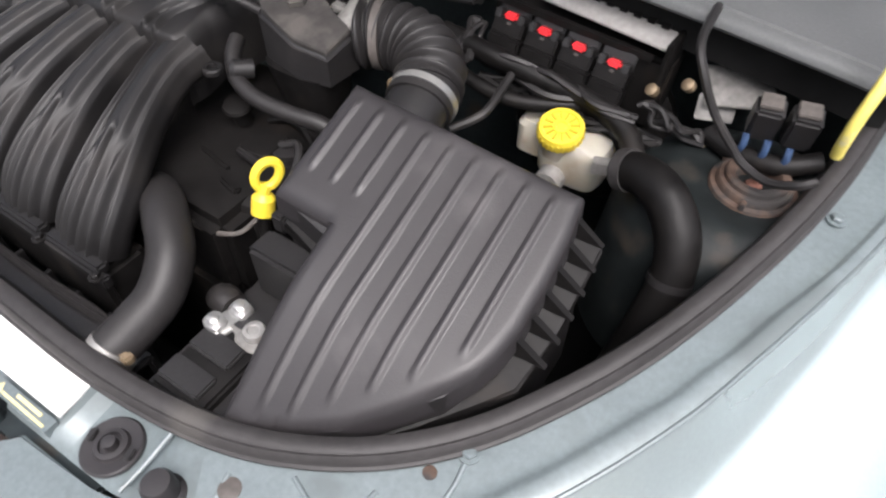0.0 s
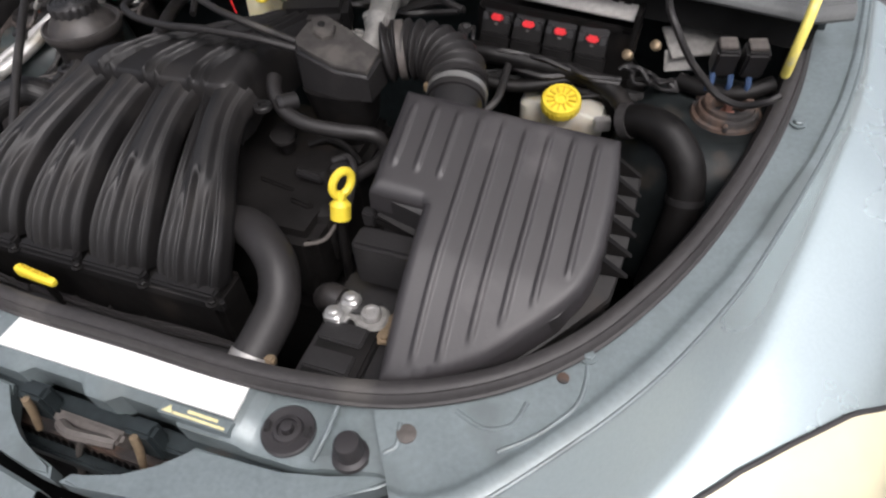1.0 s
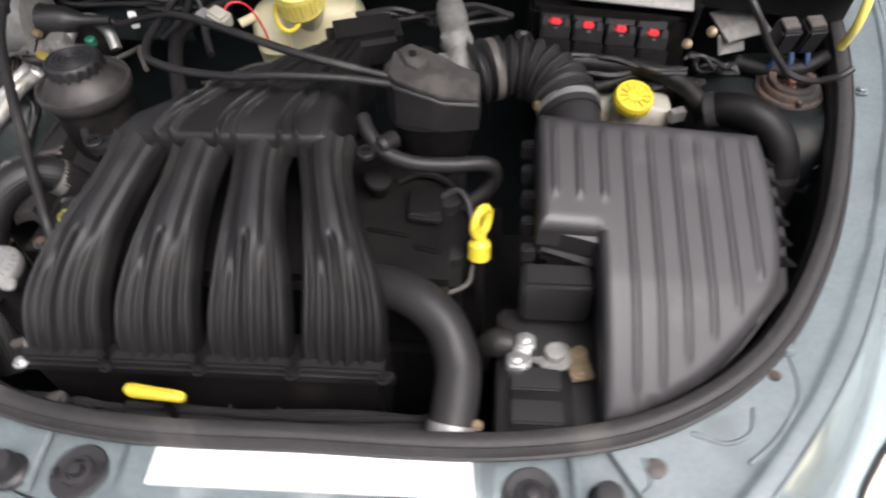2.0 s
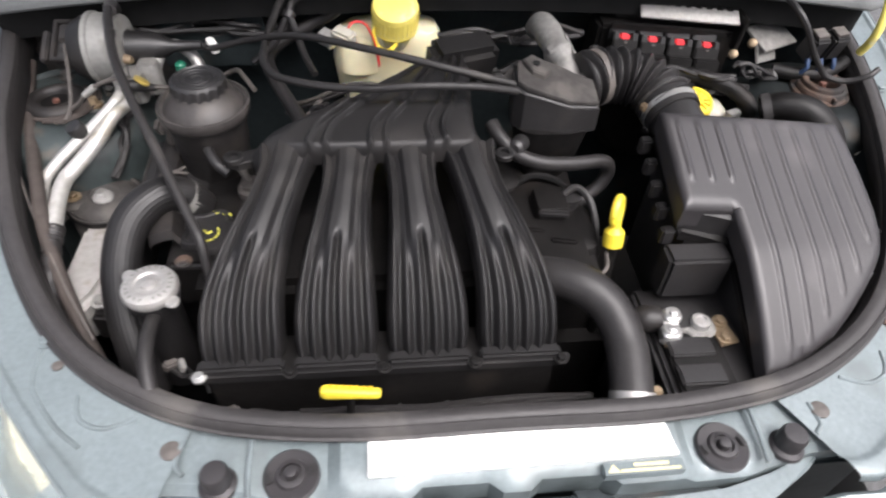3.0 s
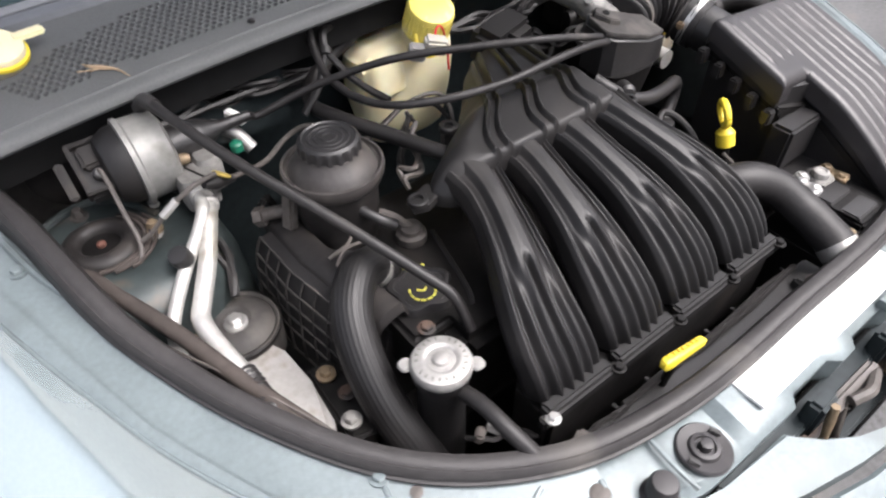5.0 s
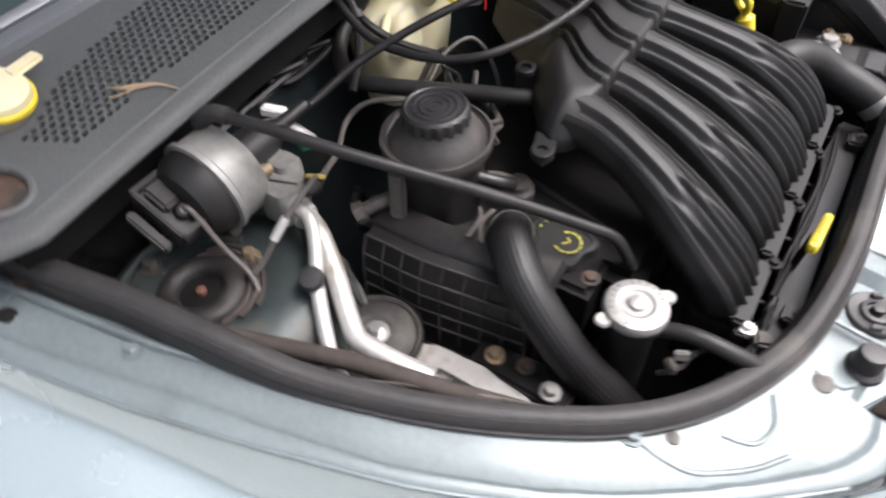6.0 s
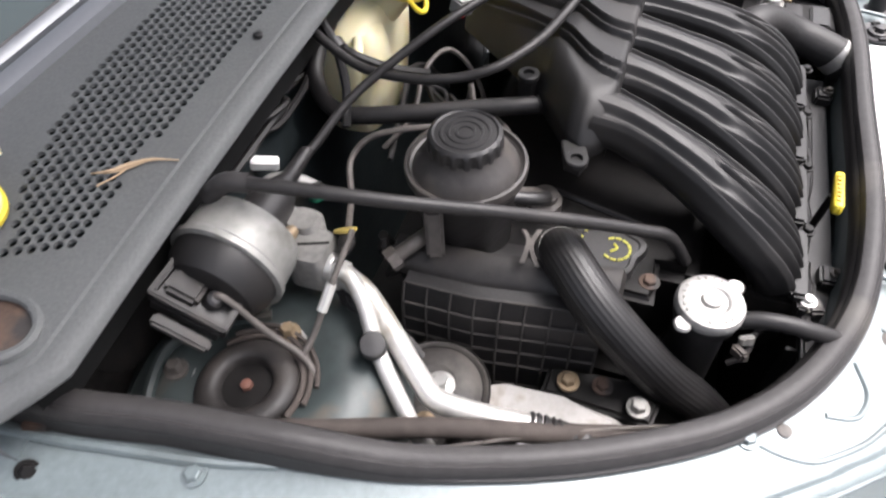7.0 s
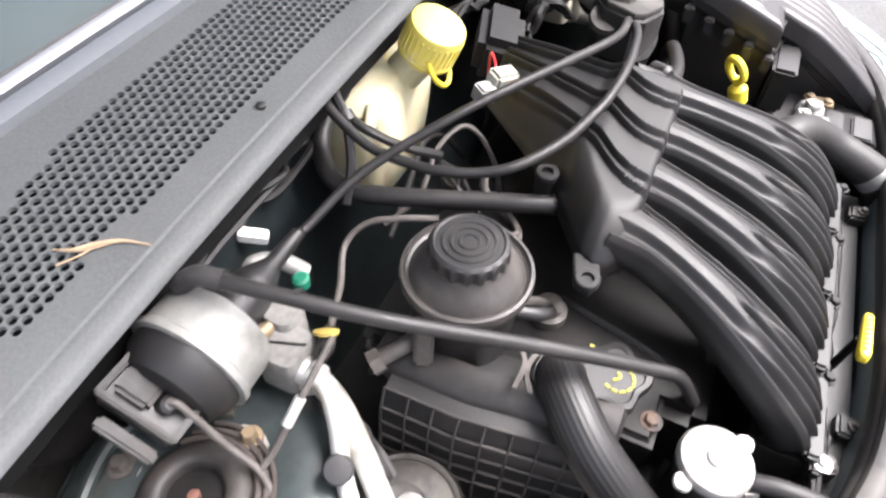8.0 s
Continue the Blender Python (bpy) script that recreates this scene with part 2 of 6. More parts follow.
def placed(bm, place, axis=(0, 0, 1)):
    """Move a mesh built round the origin to a place, its z turned to the axis."""
    q = Vector((0, 0, 1)).rotation_difference(Vector(axis).normalized())
    bmesh.ops.transform(bm, matrix=Matrix.LocRotScale(Vector(place), q, None), verts=bm.verts)
    return bm


def bolt(place, r=0.008, axis=(0, 0, 1), h=0.006, bm=None):
    """A hexagon head on a washer."""
    bm = lathe([(r * 1.5, 0), (r * 1.5, h * 0.3), (r * 1.0, h * 0.32)], place, axis, 20, bm)
    return lathe([(r, h * 0.2), (r, h * 0.85), (r * 0.8, h)], place, axis, 6, bm)


def block(place, stations, power=3.5, seg=40):
    """An upright rounded block: stations of (height, width, depth, shift in x, shift in y)."""
    rows = []
    for h, w, d, sx, sy in stations:
        row = []
        for t in around(seg):
            c, q = math.cos(t), math.sin(t)
            row.append((place[0] + sx + w / 2 * math.copysign(abs(c) ** (2 / power), c), place[1] + sy + d / 2 * math.copysign(abs(q) ** (2 / power), q), place[2] + h))
        rows.append(row)
    return grid(rows, close=True, caps=True)


# ---- the car's body round the engine bay ----
def ledge_z(y):
    return 0.868 + 0.14 * y


# out of view; its dark tone is added so steep fender sides mirror dark
ground = obj("ground", grid([[(x, y, 0.0) for x in (-400, -30, -4, 4, 30, 400)] for y in (-400, -30, -4, 4, 30, 400)]), DARK_GROUND)
tagged(ground, "unseen ground under the car, darkened for its reflection in the fenders", "ground", kind="structure")
verge = obj("pavement", grid([[(x, y, 0.02) for x in (-12, -6, -3, -0.95)] for y in (-12, -4, 0, 4, 9.5)]), GRAVEL)
tagged(verge, "pale gravelly strip of pavement beside the car", "pavement", kind="structure")

SEAL = [(0.0, 0.036), (0.12, 0.035), (0.20, 0.040), (0.275, 0.053), (0.335, 0.076), (0.39, 0.110), (0.437, 0.155), (0.478, 0.214),
        (0.515, 0.283), (0.548, 0.366), (0.577, 0.460), (0.596, 0.550), (0.606, 0.640)]
EDGE = [(0.0, -0.025), (0.12, -0.025), (0.22, -0.026), (0.285, -0.030), (0.335, -0.038), (0.370, -0.020), (0.402, 0.012), (0.435, 0.050), (0.474, 0.098), (0.516, 0.160), (0.562, 0.248),
        (0.592, 0.325), (0.622, 0.41), (0.652, 0.51), (0.672, 0.612), (0.683, 0.72), (0.69, 0.80)]
SLAM_EDGE = [(0.0, -0.025), (0.12, -0.025), (0.22, -0.022), (0.285, -0.006), (0.36, 0.0)]


def outward(path):
    """For each point of a plan path its outward normal."""
    out = []
    for i in range(len(path)):
        d = (path[min(i + 1, len(path) - 1)] - path[max(i - 1, 0)]).normalized()
        out.append(Vector((d.y, -d.x, 0)))
    return out


def mirror(pts, s):
    return [(s * p[0], *p[1:]) for p in pts]


SEAL_LEFT = SEAL[:10] + [(0.563, 0.420), (0.574, 0.475), (0.584, 0.530), (0.598, 0.585), (0.606, 0.640)]
seal_paths = {1: smooth_path([(x, y, 0) for x, y in SEAL], 5), -1: smooth_path([(x, y, 0) for x, y in SEAL_LEFT], 5)}
edge_path = smooth_path([(x, y, 0) for x, y in EDGE], 5)
EDGE_OUT = outward(edge_path)

EDGE_FROM = 27


def fender_drop(y, u):
    """How far the fender's skin lies below its edge, at a distance outwards."""
    back = min(1.0, max(0.0, (y - 0.03) / 0.45))
    wide, deep = 0.060 - 0.046 * back, 0.125 - 0.092 * back
    if u < wide:
        return deep * (1 - (1 - u / wide) ** 1.3)
    return deep + float(np.interp(u - wide, [0, 0.01, 0.03, 0.06, 0.09, 0.12, 0.15, 0.175, 0.19, 0.20], [0, 0.005, 0.015, 0.031, 0.05, 0.074, 0.106, 0.15, 0.21, 0.32]))


def fender_at(i, u, s, lift=0.0):
    """A point of the fender's skin at a step along its edge and a distance outwards."""
    i = min(max(i, 0), len(edge_path) - 1.001)
    k, w = int(i), i - int(i)
    b = edge_path[k].lerp(edge_path[k + 1], w)
    o = EDGE_OUT[k].lerp(EDGE_OUT[k + 1], w)
    return (s * (b.x + o.x * u), b.y + o.y * u, ledge_z(b.y) - fender_drop(b.y, u) + lift)


# the flange of painted steel between seal and outer edge, each side
for s, side in ((1, "driver"), (-1, "passenger")):
    flange = thing("fender_flange", (s * 0.55, 0.25, 0.88), "dusty green-grey painted inner fender flange with bolts, beside the seal", "car body", "fender flanges")
    n = 44
    seal_path = seal_paths[s]
    inner = [seal_path[round(i * (len(seal_path) - 1) / n)] for i in range(n + 1)]
    outer = [edge_path[round(i * (len(edge_path) - 1) / n)] for i in range(n + 1)]
    rows = []
    for a, b in zip(inner, outer):
        if b.x < 0.30:
            continue
        row = []
        wide = (b - a).length
        for k, dz in ((-0.12, -0.05), (-0.1, 0.0), (0.1, 0.0), (0.3, 0.0), (0.5, 0.0), (1 - 0.026 / wide, 0.0), (1 - 0.022 / wide, 0.0008), (1 - 0.019 / wide, 0.003), (1 - 0.016 / wide, 0.0036), (1 - 0.010 / wide, 0.003), (1 - 0.004 / wide, 0.0026), (1 - 0.0012 / wide, 0.0015), (1.0, -0.001), (1 + 0.0008 / wide, -0.007)):
            p = a + (b - a) * k
            row.append((s * p.x, p.y, ledge_z(p.y) + dz))
        rows.append(row)
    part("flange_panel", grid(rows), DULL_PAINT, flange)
    # pressed seams of the corner plates
    for seam in ([(0.340, 0.060), (0.366, 0.052), (0.386, 0.058), (0.394, 0.068), (0.398, 0.085)], [(0.385, 0.036), (0.410, 0.056), (0.432, 0.082), (0.441, 0.098), (0.443, 0.118), (0.441, 0.135)], [(0.2345, -0.018), (0.2360, 0.005), (0.2350, 0.034)], [(0.292, 0.006), (0.300, 0.016), (0.296, 0.036)]):
        part("pressed_seam", tube([(s * x, y, ledge_z(y) - 0.0004) for x, y in seam], 0.0024, 8, 5), DULL_PAINT, flange)
    part("bolt", bolt((s * 0.440, 0.143, ledge_z(0.143)), 0.006), DULL_PAINT, flange)
    part("bolt", bolt((s * 0.605, 0.486 if s > 0 else 0.499, ledge_z(0.486 if s > 0 else 0.499)), 0.006), DULL_PAINT, flange)
    part("rusty_plug", lathe([(0.0055, 0), (0.0055, 0.0015), (0.004, 0.002)], (s * 0.423, 0.116, ledge_z(0.116))), RUST if s > 0 else SHELL, flange, "rust-stained round plug" if s > 0 else "")
    part("round_plug", lathe([(0.009, 0), (0.009, 0.002), (0.006, 0.003)], (s * 0.305, 0.028, ledge_z(0.03) - 0.001)), SHELL, flange, "grimy round plug")

    fender = thing("fender", (s * 0.7, 0.3, 0.6), "glossy green-grey bulging front fender reflecting the sky", "fender", "front fenders")
    us = [0.0, 0.003, 0.007, 0.012, 0.018, 0.025, 0.033, 0.042, 0.05, 0.058, 0.066, 0.075, 0.085, 0.10, 0.115, 0.13, 0.145, 0.16, 0.175, 0.19, 0.205, 0.22, 0.23]
    rows = [[fender_at(i, u, s) for u in us] for i in range(EDGE_FROM, len(edge_path))]
    part("fender_skin", grid(rows), PAINT, fender, "", 80)
    part("edge_bead", tube([(s * q.x, q.y, ledge_z(q.y) + 0.001) for q in edge_path[EDGE_FROM::3]], 0.0022, 8, 3), DULL_PAINT, fender)

# slam panel over the radiator
slam = thing("radiator_support", (0, 0, 0.80), "dusty green-grey steel radiator support panel behind the grille", "car body")
rows = []
for x in np.linspace(-0.36, 0.36, 61):
    ax = abs(x)
    yb = float(np.interp(ax, [p[0] for p in SEAL], [p[1] for p in SEAL]))
    yf = float(np.interp(ax, [p[0] for p in SLAM_EDGE], [p[1] for p in SLAM_EDGE]))
    if 0.02 < ax < 0.095:
        yf += 0.010
    raised = 0.010 if ax < 0.162 else (0.0 if ax < 0.232 else 0.004)
    z = 0.862 + raised
    rows.append([(x, yb + 0.012, z - 0.05), (x, yb + 0.012, z), (x, yb - 0.01, z), (x, 0.5 * (yb + yf), z - 0.003), (x, yf + 0.008, z - 0.006), (x, yf, z - 0.014), (x, yf + 0.002, z - 0.05)])
part("panel", grid(rows), DULL_PAINT, slam)
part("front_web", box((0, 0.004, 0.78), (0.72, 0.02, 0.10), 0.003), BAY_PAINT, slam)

def rise(p):
    """The weatherstrip climbs towards the cowl on the passenger side."""
    k = min(1.0, max(0.0, (p.y - 0.34) / 0.12)) if p.x < 0 else 0.0
    return 0.014 * k * k * (3 - 2 * k)


def seal_z(p):
    return ledge_z(p.y) + rise(p)


weather = thing("hood_seal", (0, 0.04, 0.88), "black rubber hood weatherstrip running round the engine bay", "weatherstrip")
full = [(-x, y) for x, y in SEAL_LEFT[:0:-1]] + SEAL
full = smooth_path([(x, y, 0) for x, y in full], 5)
rows = []
for p, o in zip(full, outward(full)):
    z = seal_z(p)
    row = []
    for u, h in ((0.0095, 0.0), (0.0102, 0.004), (0.0086, 0.0062), (0.0100, 0.0085), (0.0088, 0.0125), (0.0060, 0.0155), (0.0042, 0.0148), (0.0022, 0.0165), (-0.004, 0.0172), (-0.0100, 0.0140), (-0.0125, 0.008), (-0.012, 0.0), (-0.012, -0.012), (-0.008, -0.012)):
        row.append((p.x + o.x * u, p.y + o.y * u, z + h))
    rows.append(row)
part("seal_bulb", grid(rows, close=True, caps=True), RUBBER, weather)
rows = []
for p, o in zip(full, outward(full)):
    z = seal_z(p)
    rows.append([(p.x + o.x * u, p.y + o.y * u, z + h) for u, h in ((0.0105, 0.001 - rise(p)), (0.0122, 0.0025 - rise(p)), (0.0118, 0.004 - rise(p)), (0.0095, 0.005))])
part("seal_lip", grid(rows), RUBBER, weather)
rows = []
for p, o in zip(full, outward(full)):
    z = seal_z(p)
    rows.append([(p.x - o.x * u, p.y - o.y * u, z + h) for u, h in ((0.0115, 0.008), (0.0145, 0.004), (0.0160, -0.004 - rise(p)), (0.014, -0.016 - rise(p)))])
part("seal_skirt", grid(rows), HOSE, weather)

# inner walls of the bay
bay = thing("bay_wall", (0, 0.3, 0.45), "dirty painted engine bay walls and floor, darkened for deep shade", "car body")
rows = []
for p, o in zip(full, outward(full)):
    z = ledge_z(p.y)
    rows.append([(p.x - o.x * k, p.y - o.y * k, h) for k, h in ((-0.004, z - 0.002), (0.006, z - 0.01), (0.012, z - 0.05), (0.02, 0.70), (0.03, 0.42))])
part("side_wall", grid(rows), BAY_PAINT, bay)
# unseen dark sheet closing the bottom, where only deep shade would show
part("bay_shade_floor", box((0, 0.33, 0.42), (1.3, 0.8, 0.02), 0.0), DARK, bay)
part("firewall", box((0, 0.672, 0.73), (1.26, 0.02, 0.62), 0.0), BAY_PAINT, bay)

# cowl with its grille
def cowl_z(x, y):
    return 1.066 - 0.115 * x * x + 0.11 * (y - 0.556)


def cowl_front(x):
    return 0.5572 + 0.015 * x * x + 0.6 * max(0.0, abs(x) - 0.595)


def cowl_back(x):
    return 0.708 + 0.12 * x * x


cowl = thing("cowl_panel", (0, 0.62, 1.04), "weathered grey plastic cowl panel with a honeycomb grille below the windscreen", "cowl panel")
xs = [-0.640 + 1.28 * k / 80 for k in range(81)]
rows = []
for o, d in ((0.010, 0.014), (0.002, 0.0125), (0.0, 0.009), (0.001, 0.0045), (0.004, 0.0015), (0.009, 0.0004), (0.014, 0.0), (0.0152, 0.0018), (0.0186, 0.0018), (0.020, 0.0), (0.031, 0.0004)):
    rows.append([(x, cowl_front(x) + o, cowl_z(x, cowl_front(x) + o) - d) for x in xs])
part("front_lip", grid(rows), COWL, cowl)
# a sheet of cells in staggered rows, with a round hole in each where the grille is, open at the hinge pocket
PX, PY = 0.0085, 0.00738
LEFT = [-0.522, -0.529, -0.534, -0.538, -0.541, -0.541, -0.524, -0.508, -0.498, -0.486, -0.448, -0.408]
bm = bmesh.new()
for j in range(22):
    off = 0.0218 + PY * 0.667 + j * PY
    for i in range(int(1.30 / PX) + 1):
        x = -0.65 + (i + (0.5 if j % 2 else 0.0)) * PX
        y = cowl_front(x) + off
        if y > cowl_back(x) + 0.015 or abs(x) > 0.636 or ((x + 0.584) / 0.020) ** 2 + ((y - 0.620) / 0.026) ** 2 < 1:
            continue
        g = j - 3
        hole = 0 <= g < 12 and LEFT[g] < x < 0.24 and not (g == 0 and -0.462 < x < -0.418)
        ring = [(x + PX * 0.5 * sx, off + PY * 0.667 * sy) for sx, sy in ((0, 1), (1, 0.5), (1, -0.5), (0, -1), (-1, -0.5), (-1, 0.5))]
        ring = [(px, cowl_front(px) + po) for px, po in ring]
        o = [bm.verts.new((px, py, cowl_z(px, py))) for px, py in ring]
        if not hole:
            bm.faces.new(o)
            continue
        # twelve points round the hole, two to each side of the cell
        q, d = [], []
        for k in range(12):
            t = math.pi / 2 - k * math.pi / 6
            cx, cy = x + 0.0034 * math.cos(t), y + 0.0034 * math.sin(t)
            q.append(bm.verts.new((cx, cy, cowl_z(cx, cy) - 0.0003)))
            d.append(bm.verts.new((x + 0.0033 * math.cos(t), y + 0.0033 * math.sin(t), cowl_z(cx, cy) - 0.0035)))
        for k in range(6):
            m = (k + 1) % 6
            a, b, c = 2 * k, 2 * k + 1, (2 * k + 2) % 12
            bm.faces.new((o[k], q[b], q[a]))
            bm.faces.new((o[k], o[m], q[b]))
            bm.faces.new((o[m], q[c], q[b]))
        for k in range(12):
            m = (k + 1) % 12
            bm.faces.new((q[k], q[m], d[m], d[k]))
bmesh.ops.remove_doubles(bm, verts=bm.verts, dist=0.0002)
part("honeycomb_grille", bm, COWL, cowl, "perforated air intake grille with round holes", 30)
# added dark sheet below the cells, so the grille's holes look deep
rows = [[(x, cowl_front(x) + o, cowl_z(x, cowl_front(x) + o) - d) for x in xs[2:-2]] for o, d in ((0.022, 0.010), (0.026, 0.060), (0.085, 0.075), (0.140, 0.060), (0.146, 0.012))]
part("grille_shade_sheet", grid(rows), DARK, cowl)
part("hinge_pocket", lathe([(0.004, -0.03), (0.018, -0.028), (0.0245, -0.012), (0.0275, -0.001)], (-0.584, 0.620, 1.0335), (0.1, -0.1, 1)), RUST, cowl, "rust-brown hinge pocket")
part("pocket_rim", tube([(-0.584 + 0.0225 * math.cos(t), 0.620 + 0.0285 * math.sin(t), cowl_z(-0.584, 0.620) + 0.003 * math.sin(t) - 0.0005) for t in np.linspace(0, 2 * math.pi, 25)], 0.0042, 8, 2), COWL, cowl)
part("end_flange", grid([[(sx * x, cowl_front(x) + o, cowl_z(x, cowl_front(x) + o) - d) for o in (0.0, 0.03, 0.06, 0.10, 0.14)] for x, d in ((0.632, 0.0), (0.638, 0.002), (0.640, 0.012), (0.640, 0.05)) for sx in (-1,)]), COWL, cowl)
part("clip", lathe([(0.004, 0), (0.004, 0.003), (0.002, 0.004)], (-0.2918, 0.5914, cowl_z(-0.2918, 0.5914)), (0, -0.1, 1), 12), PLASTIC, cowl)

filler = thing("washer_filler_cap", (-0.535, 0.69, 1.06), "cream and yellow washer filler cap on the cowl", "cap")
FP, FA = (-0.530, 0.683, 1.058), (0.1, -0.35, 1)
part("spout", lathe([(0.025, -0.02), (0.026, 0.0), (0.027, 0.003)], FP, FA), MILKY, filler)
part("yellow_band", lathe([(0.027, 0.003), (0.029, 0.004), (0.029, 0.008), (0.026, 0.009)], FP, FA), YELLOW, filler)
part("cap_top", lathe([(0.026, 0.008), (0.0265, 0.010), (0.025, 0.015), (0.012, 0.017)], FP, FA), CREAM, filler)
part("tab", box((-0.496, 0.687, 1.072), (0.034, 0.013, 0.006), 0.0025, (18, 0, 10)), CREAM, filler)

leaf = thing("dry_leaf", (-0.452, 0.603, 1.047), "dry curled brown leaf lying on the cowl grille", "leaf")


def on_cowl(x, y, h=0.002):
    return (x, y, cowl_z(x, y) + h)


part("blade", tube([on_cowl(-0.466, 0.630), on_cowl(-0.461, 0.617, 0.004), on_cowl(-0.452, 0.609, 0.003), on_cowl(-0.441, 0.597, 0.003), on_cowl(-0.434, 0.579)], [0.0004, 0.0016, 0.0024, 0.0012, 0.0004], 5, 5), TAN, leaf)
part("stalk", tube([on_cowl(-0.474, 0.620), on_cowl(-0.463, 0.612, 0.003), on_cowl(-0.452, 0.608, 0.003)], 0.0007, 5, 4), TAN, leaf)

screen = thing("windscreen", (0, 0.72, 1.08), "dark windscreen glass with bright and black trim strips at its foot", "windscreen")


def strip(d0, d1, lift0, lift1):
    """A band along the foot of the windscreen, between two distances behind the cowl's back edge."""
    rows = []
    for k, h in ((0.0, 0.0), (0.12, 1.0), (0.5, 1.25), (0.88, 1.0), (1.0, 0.0)):
        row = []
        for x in np.linspace(-0.66, 0.66, 33):
            x = float(x)
            y = cowl_back(x) + d0 + (d1 - d0) * k
            row.append((x, y, cowl_z(x, y) + lift0 + (lift1 - lift0) * k + 0.006 * h))
        rows.append(row)
    return grid(rows)


part("trim", strip(0.001, 0.022, 0.0, 0.002), CHROME, screen, "dull silver trim strip")
part("rubber_strip", strip(0.021, 0.027, -0.008, -0.008), RUBBER, screen)
part("trim", strip(0.026, 0.039, 0.0, 0.004), CHROME, screen, "dull silver trim strip")
part("rubber_strip", strip(0.039, 0.048, -0.004, 0.0), RUBBER, screen)
rows = []
for k in (0.0, 0.2, 0.5, 0.9):
    rows.append([(x, cowl_back(x) + 0.046 + k, cowl_z(x, cowl_back(x) + 0.046) + 0.62 * k) for x in [-0.64 + 0.08 * q for q in range(17)]])
part("glass", grid(rows), GLASS, screen)

hood = thing("hood", (0, 0.72, 1.12), "raised green-grey hood held open above the engine bay", "hood")
rows = []
for u in np.linspace(0, 1, 9):
    u = float(u)
    y, z = 0.745 - 0.56 * u, 1.16 + 0.80 * u
    w = 0.62 - 0.28 * u**2
    rows.append([(float(x), y - 0.03 * (1 - (x / w) ** 2), z + 0.03 * (1 - (x / w) ** 2)) for x in np.linspace(-w, w, 13)])
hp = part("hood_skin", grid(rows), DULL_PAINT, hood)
sol = hp.modifiers.new("thickness", "SOLIDIFY")
sol.thickness = 0.02
for s in (1, -1):
    part("hinge", tube([(s * 0.60, 0.70, 1.02), (s * 0.605, 0.73, 1.09), (s * 0.60, 0.742, 1.165)], 0.008, 8, 4), DULL_PAINT, hood)

# front fascia, lamps
fascia = thing("front_fascia", (0, -0.2, 0.6), "green-grey painted front fascia with a dark grille opening", "bumper")
WING = [(0.112, -0.031), (0.20, -0.028), (0.245, -0.021), (0.292, 0.001), (0.312, 0.004), (0.290, -0.014), (0.25, -0.036), (0.21, -0.056), (0.15, -0.074), (0.08, -0.090), (0.03, -0.097), (0.005, -0.098), (0.012, -0.088), (0.06, -0.078), (0.09, -0.060)]
for s in (1, -1):
    # wing and skin wear the duller paint in place of a dimmer reflection
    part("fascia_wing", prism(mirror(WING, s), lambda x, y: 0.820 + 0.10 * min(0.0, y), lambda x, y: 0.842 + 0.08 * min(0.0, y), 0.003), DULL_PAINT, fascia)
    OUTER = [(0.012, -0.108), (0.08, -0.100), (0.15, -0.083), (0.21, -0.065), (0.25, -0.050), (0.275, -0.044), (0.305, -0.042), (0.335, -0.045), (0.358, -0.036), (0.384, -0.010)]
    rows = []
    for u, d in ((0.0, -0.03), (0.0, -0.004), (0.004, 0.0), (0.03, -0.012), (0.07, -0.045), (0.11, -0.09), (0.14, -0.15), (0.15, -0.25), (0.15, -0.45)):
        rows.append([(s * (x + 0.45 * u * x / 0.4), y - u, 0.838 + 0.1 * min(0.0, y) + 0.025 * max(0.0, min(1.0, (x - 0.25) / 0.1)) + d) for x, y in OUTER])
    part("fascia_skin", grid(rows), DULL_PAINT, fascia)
grille = thing("radiator_core", (0, -0.06, 0.6), "brown finned radiator core behind the grille opening", "radiator")
part("core", box((0, -0.035, 0.66), (0.50, 0.03, 0.26), 0.002), RUST, grille)
for i in range(40):
    part("fin", box((-0.195 + 0.01 * i, -0.052, 0.68), (0.0025, 0.004, 0.20), 0.0), GRIME, grille)
part("cross_bar", box((0, -0.062, 0.775), (0.46, 0.012, 0.02), 0.003), BAY_PAINT, grille)
part("cross_bar", box((0, -0.030, 0.815), (0.40, 0.02, 0.03), 0.003), BAY_PAINT, grille)
latch = thing("hood_latch", (0.0, -0.04, 0.80), "dirty steel hood latch with rusty bolts under the panel", "latch")
part("plate", box((-0.005, -0.042, 0.822), (0.085, 0.014, 0.03), 0.004, (15, 0, 0)), SHELL, latch)
part("hook", tube([(-0.03, -0.052, 0.838), (-0.01, -0.058, 0.842), (0.012, -0.054, 0.836), (0.03, -0.05, 0.83)], 0.006, 8), SHELL, latch)
for x in (-0.066, 0.063):
    part("bracket", box((x, -0.036, 0.835), (0.032, 0.018, 0.05), 0.004), BAY_PAINT, latch)
    part("guide_bolt", tube([(x, -0.047, 0.858), (x, -0.050, 0.84), (x - 0.004, -0.056, 0.812)], [0.004, 0.0045, 0.0035], 10), COPPER, latch)
part("pull_rod", tube([(-0.02, -0.05, 0.815), (-0.032, -0.06, 0.785), (-0.045, -0.07, 0.74)], 0.0035, 8), SHELL, latch)
